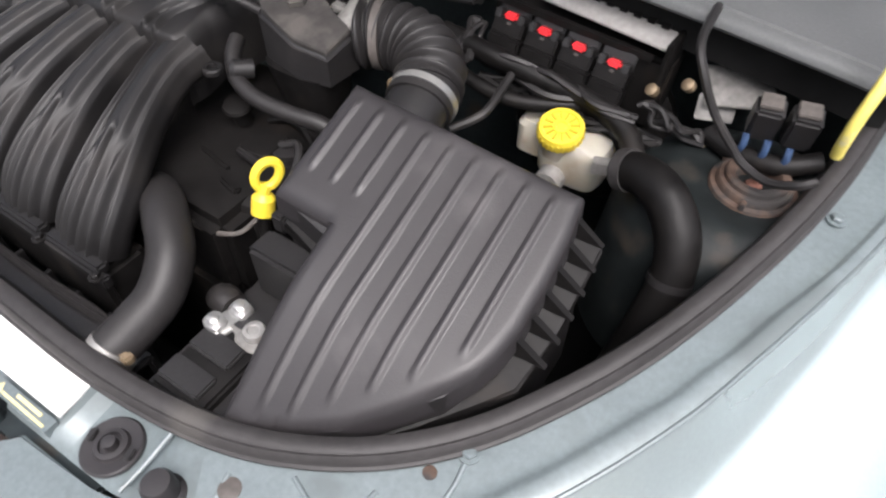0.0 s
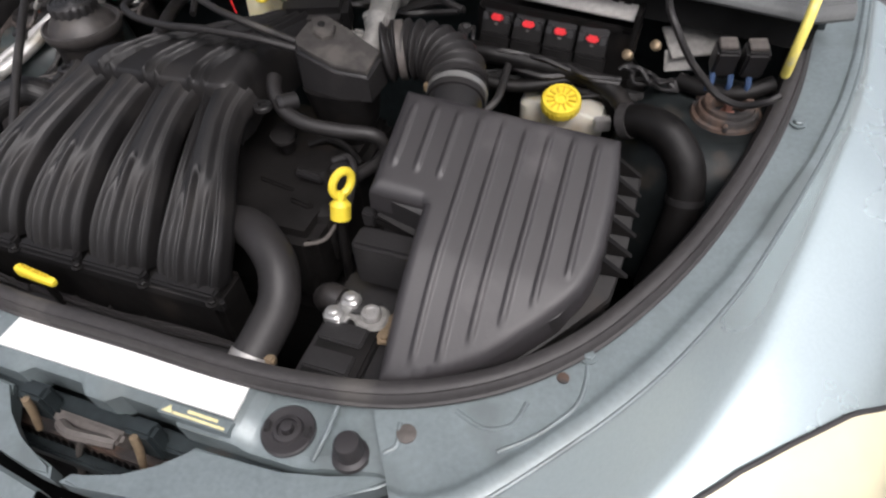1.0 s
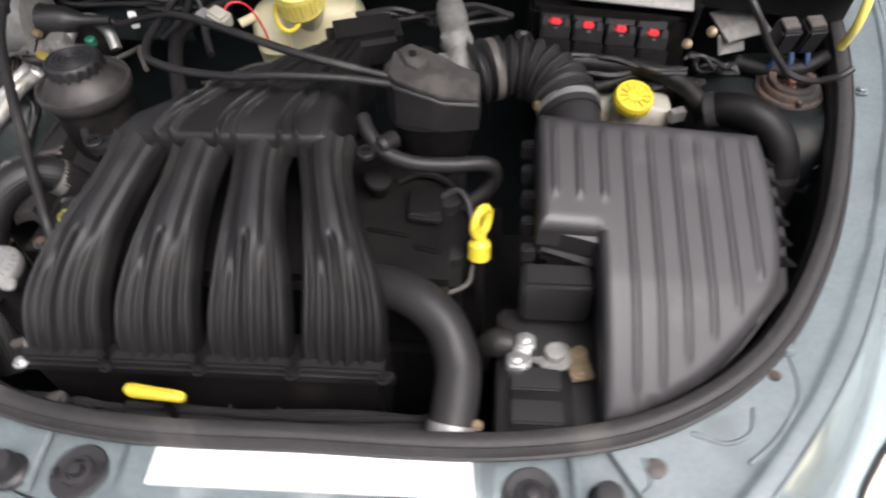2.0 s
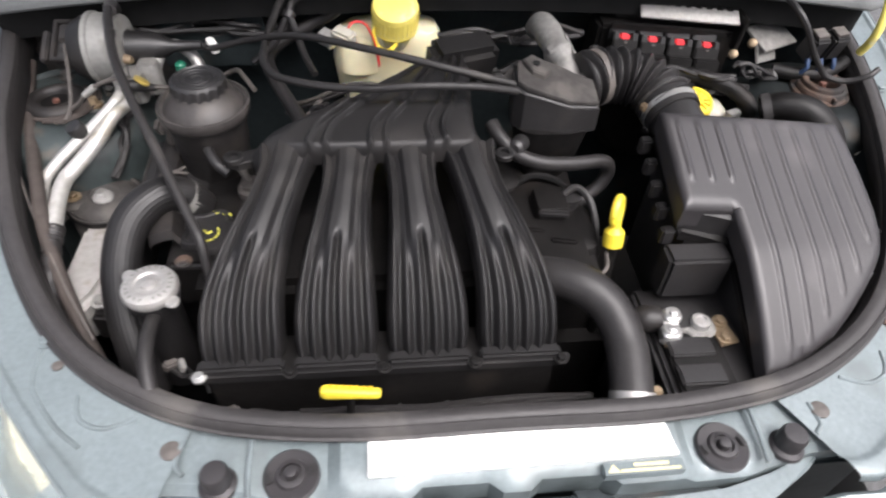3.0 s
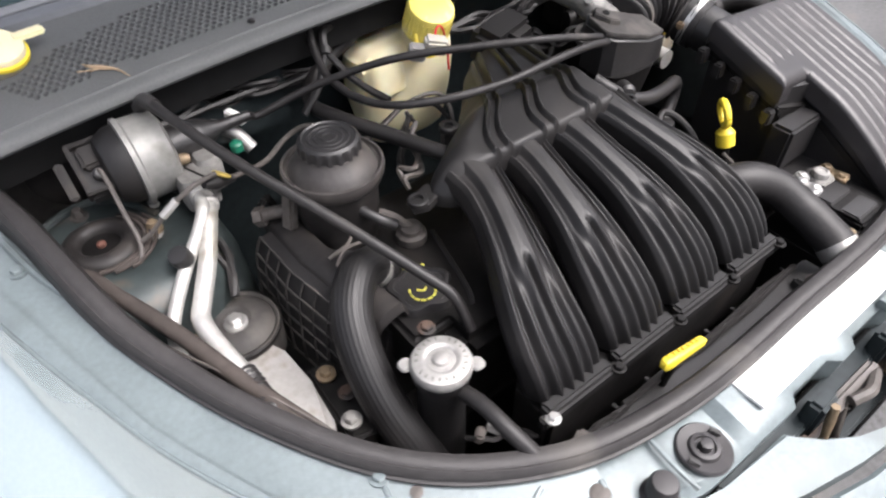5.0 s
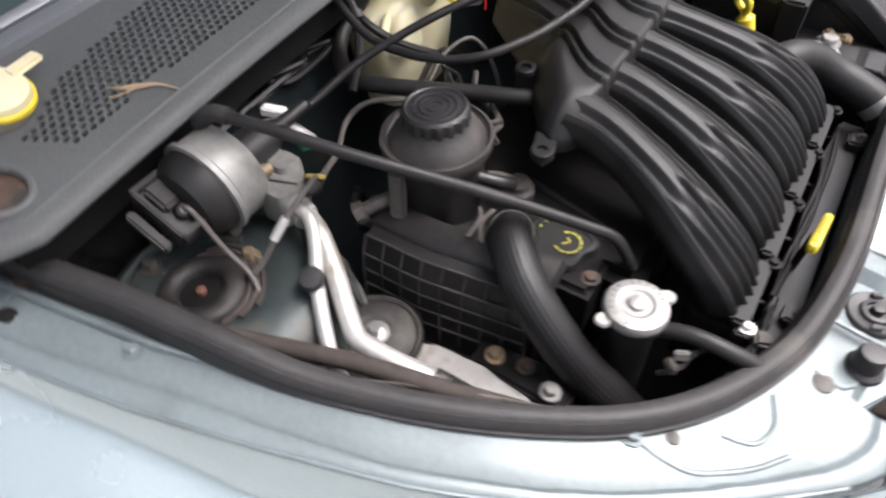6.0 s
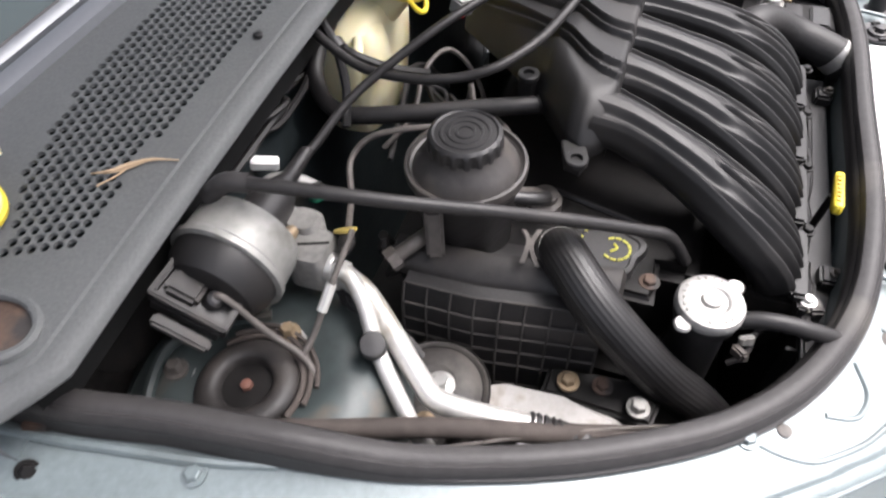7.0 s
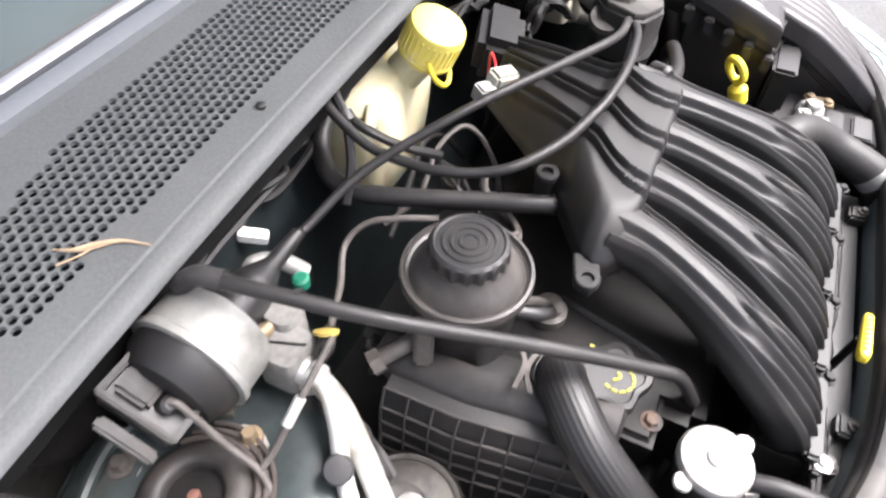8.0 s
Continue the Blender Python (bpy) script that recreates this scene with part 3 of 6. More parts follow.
for s in (1, -1):
    lamp = thing("headlight", (s * 0.70, 0.10, 0.56), "yellowed oval plastic headlight set in the fender", "headlight", "headlights")
    # its inner rim climbs outwards over the fender from the front point to the back
    rows, rim = [], []
    for q in range(25):
        k = q / 24
        i, bow = 38.0 + 21.0 * k, math.sin(k * math.pi) ** 0.55
        u0 = float(np.interp(i, [38, 41, 43.5, 46, 48.6, 52, 54.25, 59], [0.082, 0.075, 0.077, 0.088, 0.108, 0.138, 0.164, 0.20]))
        rows.append([fender_at(i, u0 + 0.085 * bow * m / 10, s, 0.003 + 0.012 * bow * math.sin(math.pi * min(1.0, m / 8) / 2)) for m in range(11)])
        rim.append(fender_at(i, u0 - 0.001, s, 0.0025))
    part("lens", grid(rows), LENS, lamp)
    part("rim", tube(rim, 0.0028, 8, 2), RUBBER, lamp)

# ---- things in the bay ----
manifold = thing("intake_manifold", (-0.115, 0.2, 0.86), "black ribbed plastic intake manifold with four runners over the engine", "intake manifold")


UPPER = [(0.0, 0.0060), (0.27, 0.0052), (0.50, -0.0020), (0.64, -0.0032), (0.72, 0.0006), (0.84, 0.0060), (0.93, 0.0045), (1.0, -0.0035)]
LOWER = [(0.0, -0.0018), (0.16, 0.0060), (0.333, -0.0008), (0.5, 0.0056), (0.66, -0.0026), (0.84, 0.0058), (0.93, 0.0045), (1.0, -0.0035)]


def ridge(u, at, wide, high):
    """A rounded bead of that half width."""
    return high * (1 - ((u - at) / wide) ** 4) if abs(u - at) < wide else 0.0


def eased(u, stops):
    """Height at u, easing from stop to stop."""
    for (a, p), (b, q) in zip(stops, stops[1:]):
        if u <= b:
            k = (u - a) / (b - a)
            return p + (q - p) * k * k * (3 - 2 * k)
    return stops[-1][1]


SPINE_V = [0, 0.2, 0.45, 0.62, 0.78, 0.88, 0.95, 1.0]
SPINE_Y = [0.315, 0.270, 0.212, 0.172, 0.138, 0.120, 0.111, 0.106]
SPINE_Z = [0.996, 0.987, 0.969, 0.950, 0.927, 0.908, 0.894, 0.880]


def spine(v):
    """Where a runner's back lies, averaged over a short stretch so that it bends smoothly."""
    near = [min(1.0, max(0.0, v + d)) for d in (-0.06, -0.03, 0.0, 0.03, 0.06)]
    return sum(float(np.interp(q, SPINE_V, SPINE_Y)) for q in near) / 5, sum(float(np.interp(q, SPINE_V, SPINE_Z)) for q in near) / 5


for i in range(4):
    k = i - 1.5
    rows = []
    for v in [q / 60 for q in range(61)]:
        y, z = spine(v)
        (y2, z2), (y3, z3) = spine(v - 0.04), spine(v + 0.04)
        ty, tz = y3 - y2, z3 - z2
        ln = math.hypot(ty, tz)
        ny, nz = tz / ln, -ty / ln
        ease = min(1.0, v * 1.2)
        ease = ease * ease * (3 - 2 * ease)
        pitch = 0.0645 + 0.0265 * ease
        cx = -0.112 - 0.003 * ease + k * pitch
        w = pitch * float(np.interp(v, [0, 0.06, 0.14, 0.28, 0.45, 0.62, 0.8, 0.92, 1.0], [0.5, 0.470, 0.400, 0.366, 0.380, 0.416, 0.446, 0.452, 0.43]))
        row = []
        for u in [-1 + 2 * q / 132 for q in range(133)]:
            h = -0.007 * abs(u) ** 2.3 - 0.006 * abs(u) ** 9
            # one broad ridge between two beads, parting into six ridges near the foot
            on = min(1.0, max(0.0, (v - 0.49) / 0.03)) if abs(u) < 1 / 6 else min(1.0, max(0.0, (v - 0.50) / 0.18))
            h += eased(abs(u), UPPER) * (1 - on) + eased(abs(u), LOWER) * on
            row.append((cx + u * w, y + ny * h, z + nz * h))
        a, c = row[0], row[-1]
        for dx, dn in ((0.0003, 0.005), (-0.002, 0.012), (-0.008, 0.018), (-0.016, 0.022)):
            row = [(a[0] - dx, a[1] - ny * dn, a[2] - nz * dn)] + row + [(c[0] + dx, c[1] - ny * dn, c[2] - nz * dn)]
        rows.append(row)
    part("runner", grid(rows), MANIFOLD, manifold)
    foot = -0.115 + k * 0.091
    part("runner_foot", box((foot, 0.106, 0.882), (0.082, 0.014, 0.012), 0.003), MANIFOLD, manifold)

# plenum: wide in front, narrowing to the back, its end sloping down, with pairs of ribs that run on from the gaps between the runners
rows = []
for y in (0.2945, 0.2955, 0.2975, 0.300, 0.303, 0.306, 0.310) + tuple(float(q) for q in np.linspace(0.314, 0.48, 46)):
    xl = float(np.interp(y, [0.294, 0.300, 0.308, 0.318, 0.330, 0.35, 0.38, 0.42, 0.46, 0.48], [-0.228, -0.240, -0.248, -0.251, -0.244, -0.214, -0.172, -0.130, -0.094, -0.076]))
    xr = float(np.interp(y, [0.294, 0.30, 0.312, 0.34, 0.40, 0.48], [-0.012, -0.004, -0.001, -0.004, 0.000, 0.008]))
    top = float(np.interp(y, [0.2945, 0.2955, 0.2975, 0.300, 0.35, 0.362, 0.370, 0.42, 0.48], [0.990, 0.997, 1.0005, 1.002, 1.010, 1.010, 1.005, 1.002, 0.996]))
    row = []
    t = min(1.0, max(0.0, (y - 0.300) / 0.177))
    for u in [q / 220 for q in range(221)]:
        x = xl + (xr - xl) * u
        end = 0.032 * (1 - min(1.0, (x - xl) / 0.050)) ** 2.1
        end += 0.024 * (1 - math.sqrt(max(0.0, 1 - (1 - min(1.0, (xr - x) / 0.014)) ** 2)))
        h = 0.0
        for i in (-1, 0, 1, 2):
            for q in (-1, 1):
                if i == 2 and q > 0:
                    continue
                bend = 0.009 * math.sin(min(1.0, t / 0.30) * math.pi)
                rx = (-0.112 + i * 0.0645 + q * 0.0085 - bend) * (1 - t) + (-0.035 + i * 0.026 + q * 0.005) * t
                k = (x - rx) / 0.0036
                if abs(k) < 1:
                    h = max(h, 0.0066 * (1 - k * k) * min(1.0, (y - 0.2935) / 0.003))
        row.append((x, y, top - end + h))
    row = [(row[0][0] - 0.0015, y, 0.958)] + [(row[0][0] - 0.0012, y, row[0][2] - 0.006)] + row + [(row[-1][0], y, row[-1][2] - 0.05)]
    rows.append(row)
rows = [[(x, y + 0.001, z - 0.014) for x, y, z in rows[0]]] + rows + [[(x, y + 0.004, z - 0.06) for x, y, z in rows[-1]]]
part("plenum", grid(rows), MANIFOLD, manifold)
for a, b in (((-0.270, 0.316), (-0.252, 0.322)), ((-0.180, 0.382), (-0.172, 0.374))):
    part("ear_web", prism([(a[0] - 0.009, a[1] - 0.005), (a[0] + 0.006, a[1] - 0.010), (b[0] + 0.010, b[1] - 0.008), (b[0] + 0.006, b[1] + 0.012), (a[0] - 0.004, a[1] + 0.009)], 0.962, 0.9715 if a[0] < -0.2 else 0.9845, 0.001), MANIFOLD, manifold)
part("rear_duct", box((0.0, 0.50, 0.985), (0.09, 0.05, 0.05), 0.01, (12, 0, 18)), MANIFOLD, manifold)
part("mounting_ear", lathe([(0.0105, -0.005), (0.0105, 0.0), (0.0095, 0.001), (0.0055, 0.001), (0.005, -0.003)], (-0.270, 0.316, 0.974)), MANIFOLD, manifold)
part("mounting_ear", lathe([(0.0105, -0.005), (0.0105, 0.0), (0.0095, 0.001), (0.0055, 0.001), (0.005, -0.003)], (-0.180, 0.382, 0.987)), MANIFOLD, manifold)
part("mounting_ear", lathe([(0.0105, -0.005), (0.0105, 0.0), (0.0095, 0.001), (0.0055, 0.001), (0.005, -0.003)], (0.027, 0.306, 0.978)), MANIFOLD, manifold)
part("front_flange", box((-0.114, 0.101, 0.874), (0.372, 0.009, 0.014), 0.002), MANIFOLD, manifold)
part("lower_body", box((-0.114, 0.125, 0.83), (0.35, 0.05, 0.09), 0.006), GRIME, manifold)
for x, m in ((-0.290, STEEL), (-0.205, GRIME), (-0.114, GRIME), (-0.025, GRIME), (0.062, GRIME)):
    part("flange_bolt", bolt((x, 0.097, 0.880), 0.0048), m, manifold)

cover = thing("cylinder_head_cover", (-0.08, 0.3, 0.8), "grimy black plastic cylinder head cover below the manifold", "engine")
part("cover_body", box((-0.09, 0.31, 0.845), (0.44, 0.24, 0.11), 0.012), GRIME, cover)
part("end_cover", block((0.098, 0.268, 0.83), [(0.0, 0.085, 0.085, 0, 0), (0.055, 0.085, 0.085, 0, 0), (0.066, 0.078, 0.078, 0, 0.001), (0.070, 0.06, 0.06, 0, 0.002)], 4.5, 44), GRIME, cover)
part("end_step", block((0.080, 0.214, 0.82), [(0.0, 0.06, 0.034, 0, 0), (0.05, 0.058, 0.032, 0, 0), (0.058, 0.05, 0.024, 0, 0)], 4.0, 36), GRIME, cover)
part("end_neck", lathe([(0.013, -0.03), (0.013, 0.0), (0.016, 0.002), (0.016, 0.006), (0.010, 0.008)], (0.112, 0.305, 0.905), (0, 0.2, 1), 20), PLASTIC, cover)
part("edge_pipe", tube([(0.030, 0.235, 0.895), (0.060, 0.200, 0.890), (0.10, 0.192, 0.885), (0.135, 0.205, 0.887), (0.142, 0.228, 0.892)], 0.0025, 8), SHELL, cover)
part("bolt", bolt((0.077, 0.218, 0.893), 0.006), RUST_RED, cover)
part("coil_block", block((0.088, 0.298, 0.89), [(0.0, 0.042, 0.044, 0, 0), (0.022, 0.040, 0.042, 0, 0), (0.026, 0.036, 0.038, 0, 0)], 6.0, 40), GRIME, cover)
part("coil_lip", box((0.088, 0.276, 0.911), (0.036, 0.008, 0.008), 0.002, (0, 0, -8)), PLASTIC, cover)
part("bolt_well", lathe([(0.020, -0.012), (0.020, 0.002), (0.0185, 0.0035), (0.0165, 0.0025), (0.015, -0.006), (0.006, -0.007)], (0.066, 0.236, 0.896), seg=32), GRIME, cover)
part("web", box((0.094, 0.241, 0.901), (0.030, 0.009, 0.010), 0.0025, (0, 0, -12)), GRIME, cover)
part("web", box((0.050, 0.262, 0.901), (0.050, 0.005, 0.008), 0.002, (0, 0, -10)), GRIME, cover)
part("vent_cap", lathe([(0.010, -0.02), (0.010, 0.0), (0.0155, 0.001), (0.0165, 0.004), (0.015, 0.007), (0.006, 0.008)], (0.034, 0.318, 0.924), (0.1, -0.2, 1), 28), GRIME, cover, "dusty round vent cap")
part("harness", tube([(0.104, 0.305, 0.914), (0.122, 0.312, 0.918), (0.135, 0.298, 0.912), (0.140, 0.272, 0.895), (0.138, 0.25, 0.87)], 0.0045, 8), HOSE, cover)
part("harness", tube([(0.052, 0.340, 0.902), (0.075, 0.348, 0.908), (0.10, 0.345, 0.905), (0.128, 0.33, 0.895)], 0.005, 8), GRIME, cover)

engine = thing("engine_block", (0, 0.3, 0.43), "dark grimy engine block low in the bay", "engine")
part("block_body", box((-0.08, 0.33, 0.60), (0.52, 0.26, 0.36), 0.02), GRIME, engine)
part("gearbox_body", box((0.26, 0.36, 0.57), (0.22, 0.22, 0.26), 0.03), GRIME, engine)

# air filter housing
airbox = thing("air_filter_housing", (0.33, 0.2, 0.78), "grey-black plastic air filter housing with a ribbed lid", "air filter")


def lid_z(x, y):
    return 1.018 - 0.11 * (x - 0.2) - 0.36 * (0.32 - y) - 0.9 * max(0.0, 0.17 - y) ** 1.5


def lid_left(y):
    return 0.202 if y > 0.2105 else 0.2585 + 0.004 * (0.2105 - y) / 0.14


def lid_right(y):
    return float(np.interp(y, [0.060, 0.066, 0.072, 0.079, 0.099, 0.116, 0.132, 0.157, 0.172, 0.190, 0.215, 0.257, 0.294, 0.333], [0.281, 0.292, 0.305, 0.319, 0.354, 0.374, 0.391, 0.413, 0.423, 0.4295, 0.4335, 0.4335, 0.431, 0.424]))


ys = [0.060, 0.0605, 0.062, 0.066, 0.072] + list(np.linspace(0.08, 0.2, 31)) + [0.2045, 0.2075, 0.2100, 0.2104, 0.2106, 0.2110, 0.2135, 0.217] + list(np.linspace(0.221, 0.31, 24)) + [0.316, 0.321, 0.324, 0.3255]
BEADS = [(0.2170 + 0.0236 * r, y0) for r, y0 in enumerate((0.239, 0.239, 0.239, 0.080, 0.086, 0.106, 0.124, 0.145, 0.176))]
cols = sorted(set([round(0.202 + 0.0012 * k, 5) for k in range(195)] + [0.2585, 0.2595, 0.2611, 0.2631]))
rows = []
for y in ys:
    y = float(y)
    a, b = lid_left(y), lid_right(y)
    row = []
    for x in cols:
        x = min(max(x, a), b)
        d = min((x - a), (b - x), (y - 0.060) * 0.9, (0.3255 - y), 0.011)
        if y > 0.2105:
            d = min(d, y - 0.2105 if x < 0.258 else math.hypot(x - 0.258, y - 0.2105) + 0.002)
        z = lid_z(x, y) - 0.009 * (1 - math.sqrt(max(0, 1 - (1 - d / 0.011) ** 2)))
        for rx, y0 in BEADS:
            slot = abs(x - rx - 0.012 * (0.31 - y)) / 0.0040
            if slot < 1 and y0 < y < 0.310:
                z += 0.0021 * (1 - slot * slot) * min(1, (y - y0) / 0.005, (0.310 - y) / 0.004)
        row.append((x, y + 0.006 * ((x - 0.202) / 0.22), z))
    row = [(row[0][0] - 0.001, row[0][1], row[0][2] - 0.020)] + row + [(row[-1][0] + 0.001, row[-1][1], row[-1][2] - 0.020)]
    rows.append(row)
rows = [[(x, y - 0.001, z - 0.018) for x, y, z in rows[0]]] + rows + [[(x, y + 0.001, z - 0.018) for x, y, z in rows[-1]]]
bm = grid(rows)
bmesh.ops.remove_doubles(bm, verts=bm.verts, dist=0.00005)
part("lid", bm, LID, airbox, "grey-black ribbed lid", 50)
tray = [(0.206, 0.33), (0.43, 0.335), (0.452, 0.322), (0.453, 0.25), (0.448, 0.196), (0.430, 0.176), (0.398, 0.140), (0.352, 0.096), (0.31, 0.078), (0.285, 0.070), (0.27, 0.068), (0.266, 0.08), (0.262, 0.2), (0.206, 0.208)]
# rim and gussets get the darker black to hold down their sky glare
part("tray_rim", prism(tray, lambda x, y: lid_z(x, y) - 0.046, lambda x, y: lid_z(x, y) - 0.036, 0.002), GRIME, airbox)
wall = [(0.205, 0.324), (0.424, 0.328), (0.429, 0.29), (0.431, 0.25), (0.427, 0.194), (0.408, 0.155), (0.351, 0.101), (0.314, 0.080), (0.29, 0.072), (0.272, 0.070), (0.268, 0.08), (0.266, 0.205), (0.205, 0.214)]
part("tray_wall", prism(wall, lambda x, y: lid_z(x, y) - 0.04, lambda x, y: lid_z(x, y) - 0.012, 0.0), PLASTIC, airbox)
low = [(0.5 * (x - 0.33) * 1.86 + 0.33, 0.5 * (y - 0.2) * 1.86 + 0.2) for x, y in tray]
part("tray_body", prism(low, 0.80, lambda x, y: lid_z(x, y) - 0.044, 0.0), PLASTIC, airbox)
for i in range(7):
    y = 0.196 + i * 0.0205
    x = lid_right(y) + 0.002
    g = bmesh.new()
    z = lid_z(x, y)
    if i == 0:
        continue
    out = 0.023
    vs = [g.verts.new(p) for p in ((x - 0.008, y, z - 0.012), (x - 0.008, y, z - 0.036), (x + out, y + 0.002, z - 0.036), (x - 0.008, y + 0.006, z - 0.012), (x - 0.008, y + 0.006, z - 0.036), (x + out, y + 0.007, z - 0.036))]
    for q in ((0, 1, 2), (5, 4, 3), (0, 2, 5, 3), (0, 3, 4, 1), (1, 4, 5, 2)):
        g.faces.new([vs[k] for k in q])
    part("gusset", g, GRIME, airbox)
for i in range(5):
    y = 0.215 + i * 0.027
    part("clip_tab", box((0.196, y, lid_z(0.19, y) - 0.05), (0.014, 0.012, 0.02), 0.002), PLASTIC, airbox)
part("notch_block", box((0.225, 0.19, 0.90), (0.07, 0.03, 0.06), 0.004), PLASTIC, airbox)

battery = thing("battery", (0.23, 0.12, 0.66), "black car battery with clamped terminal beside the filter housing", "battery")
part("case", box((0.245, 0.125, 0.765), (0.15, 0.15, 0.19), 0.005), PLASTIC, battery)
part("top_ridge", box((0.21, 0.10, 0.863), (0.06, 0.09, 0.012), 0.003), GRIME, battery)
for i in range(3):
    part("top_step", box((0.205, 0.075 + 0.034 * i, 0.8705), (0.048, 0.024, 0.006), 0.002), PLASTIC, battery)
part("side_rib", box((0.1705, 0.105, 0.80), (0.004, 0.10, 0.010), 0.001), PLASTIC, battery)
part("side_rib", box((0.1705, 0.105, 0.83), (0.004, 0.10, 0.006), 0.001), PLASTIC, battery)
t1 = part("terminal_clamp", box((0.192, 0.135, 0.868), (0.023, 0.040, 0.012), 0.003, (0, 0, -14)), STEEL, battery, "bright lead terminal clamp")
for x, y in ((0.187, 0.125), (0.196, 0.147)):
    part("clamp_boss", block((x, y, 0.872), [(0.0, 0.021, 0.018, 0, 0), (0.006, 0.020, 0.017, 0, 0), (0.008, 0.016, 0.013, 0, 0)], 3.2, 24), STEEL, t1)
    part("clamp_bolt", bolt((x, y, 0.880), 0.0052, h=0.004), STEEL, t1)
part("clamp_edge", tube([(0.180, 0.115, 0.866), (0.190, 0.113, 0.866), (0.200, 0.117, 0.866)], 0.0018, 6, 3), COPPER, t1)
eye = part("cable_eye", block((0.224, 0.136, 0.868), [(0.0, 0.034, 0.032, 0, 0), (0.003, 0.035, 0.033, 0, 0), (0.005, 0.031, 0.029, 0, 0)], 2.6, 36), DULL_CAST, battery, "dull metal cable eye")
part("post", lathe([(0.0105, 0.0), (0.0105, 0.006), (0.0092, 0.0085), (0.006, 0.0088), (0.005, 0.0076)], (0.224, 0.136, 0.872), seg=28), CAST, eye)
part("eye_link", box((0.208, 0.134, 0.869), (0.020, 0.013, 0.006), 0.0015, (0, 0, -8)), DULL_CAST, eye)
part("fuse_strap", box((0.2475, 0.128, 0.868), (0.022, 0.034, 0.004), 0.001, (0, 0, 12)), COPPER, battery, "tarnished brass fuse strap")
for x, y in ((0.246, 0.118), (0.249, 0.140)):
    part("strap_nut", bolt((x, y, 0.870), 0.0055, h=0.006), COPPER, battery)
part("cable_boot", tube([(0.184, 0.148, 0.868), (0.170, 0.150, 0.868), (0.160, 0.152, 0.858), (0.156, 0.160, 0.83), (0.158, 0.17, 0.79)], [0.014, 0.0155, 0.013, 0.010, 0.008], 14), TIMING, battery)

hose = thing("radiator_hose", (0.13, 0.1, 0.84), "thick black rubber upper radiator hose with steel clamp", "hose")
part("hose_wall", tube([(0.015, 0.205, 0.880), (0.055, 0.188, 0.903), (0.090, 0.168, 0.912), (0.118, 0.145, 0.902), (0.131, 0.115, 0.885), (0.131, 0.085, 0.875), (0.127, 0.055, 0.864), (0.124, 0.038, 0.846), (0.122, 0.032, 0.82)], 0.0215, 20), HOSE, hose)
part("clamp", tube([(0.1283, 0.062, 0.8675), (0.1266, 0.050, 0.8605)], 0.0228, 24, 2), CAST, hose)
part("clamp_screw", box((0.150, 0.058, 0.872), (0.012, 0.01, 0.01), 0.002), COPPER, hose)

dip = thing("oil_dipstick", (0.148, 0.235, 0.80), "yellow ring-handled oil dipstick in a black tube", "dipstick")
part("tube", tube([(0.150, 0.215, 0.72), (0.149, 0.222, 0.83), (0.148, 0.232, 0.905)], 0.006, 10), GRIME, dip)
part("collar", lathe([(0.008, 0), (0.0115, 0.002), (0.0115, 0.019), (0.007, 0.024)], (0.148, 0.231, 0.899), (0, 0.35, 1)), YELLOW, dip)
ring = [Vector((0.149, 0.247, 0.939)) + 0.0118 * math.cos(t) * Vector((-0.577, -0.817, 0)) + 0.0135 * math.sin(t) * Vector((0.0, 0.35, 0.94)) for t in np.linspace(0, 2 * math.pi, 17)]
part("ring_handle", tube(ring, 0.0048, 8, 2), YELLOW, dip)
part("neck", tube([(0.148, 0.236, 0.918), (0.149, 0.243, 0.930)], 0.006, 8, 2), YELLOW, dip)

throttle = thing("throttle_housing", (0.095, 0.36, 0.93), "dusty black throttle body box with a cast elbow", "throttle body")
TB = [(0.044, 0.368), (0.054, 0.356), (0.106, 0.345), (0.143, 0.352), (0.145, 0.395), (0.068, 0.418), (0.047, 0.402)]


def tb_top(x, y):
    return 1.0285 - 0.21 * max(0.0, x - 0.06) + 0.18 * (y - 0.37)


part("housing", prism(TB, 0.972, lambda x, y: tb_top(x, y) - 0.003, 0.004), PLASTIC, throttle)
part("under_bowl", block((0.094, 0.368, 0.90), [(0.0, 0.05, 0.04, 0, 0.006), (0.03, 0.078, 0.050, 0, 0.008), (0.074, 0.092, 0.062, 0, 0.006)], 3.0), GRIME, throttle)
top = [(0.047, 0.369), (0.056, 0.359), (0.084, 0.352), (0.107, 0.3475), (0.141, 0.354), (0.142, 0.391), (0.118, 0.396), (0.104, 0.405), (0.070, 0.414), (0.050, 0.400)]
part("top_plate", prism(top, lambda x, y: tb_top(x, y) - 0.003, lambda x, y: tb_top(x, y) + 0.0015, 0.001), DUSTY, throttle, "dusty dark top plate")
part("top_ledge", prism([(0.056, 0.398), (0.066, 0.380), (0.079, 0.376), (0.088, 0.386), (0.084, 0.402), (0.068, 0.409)], lambda x, y: tb_top(x, y), lambda x, y: tb_top(x, y) + 0.007, 0.0015), DUSTY, throttle)
# a dark disc on the ledge gives the hole its shade by colour
part("hole_shade_disc", lathe([(0.0045, -0.002), (0.0045, 0.0012), (0.003, 0.0014)], (0.071, 0.393, tb_top(0.071, 0.393) + 0.007), (0, -0.18, 1), 14), DARK, throttle)
part("side_web", box((0.138, 0.398, 0.990), (0.016, 0.008, 0.034), 0.002, (0, 12, -20)), DUSTY, throttle)
part("side_web", box((0.122, 0.404, 0.996), (0.012, 0.010, 0.028), 0.002, (8, 0, 15)), DUSTY, throttle)
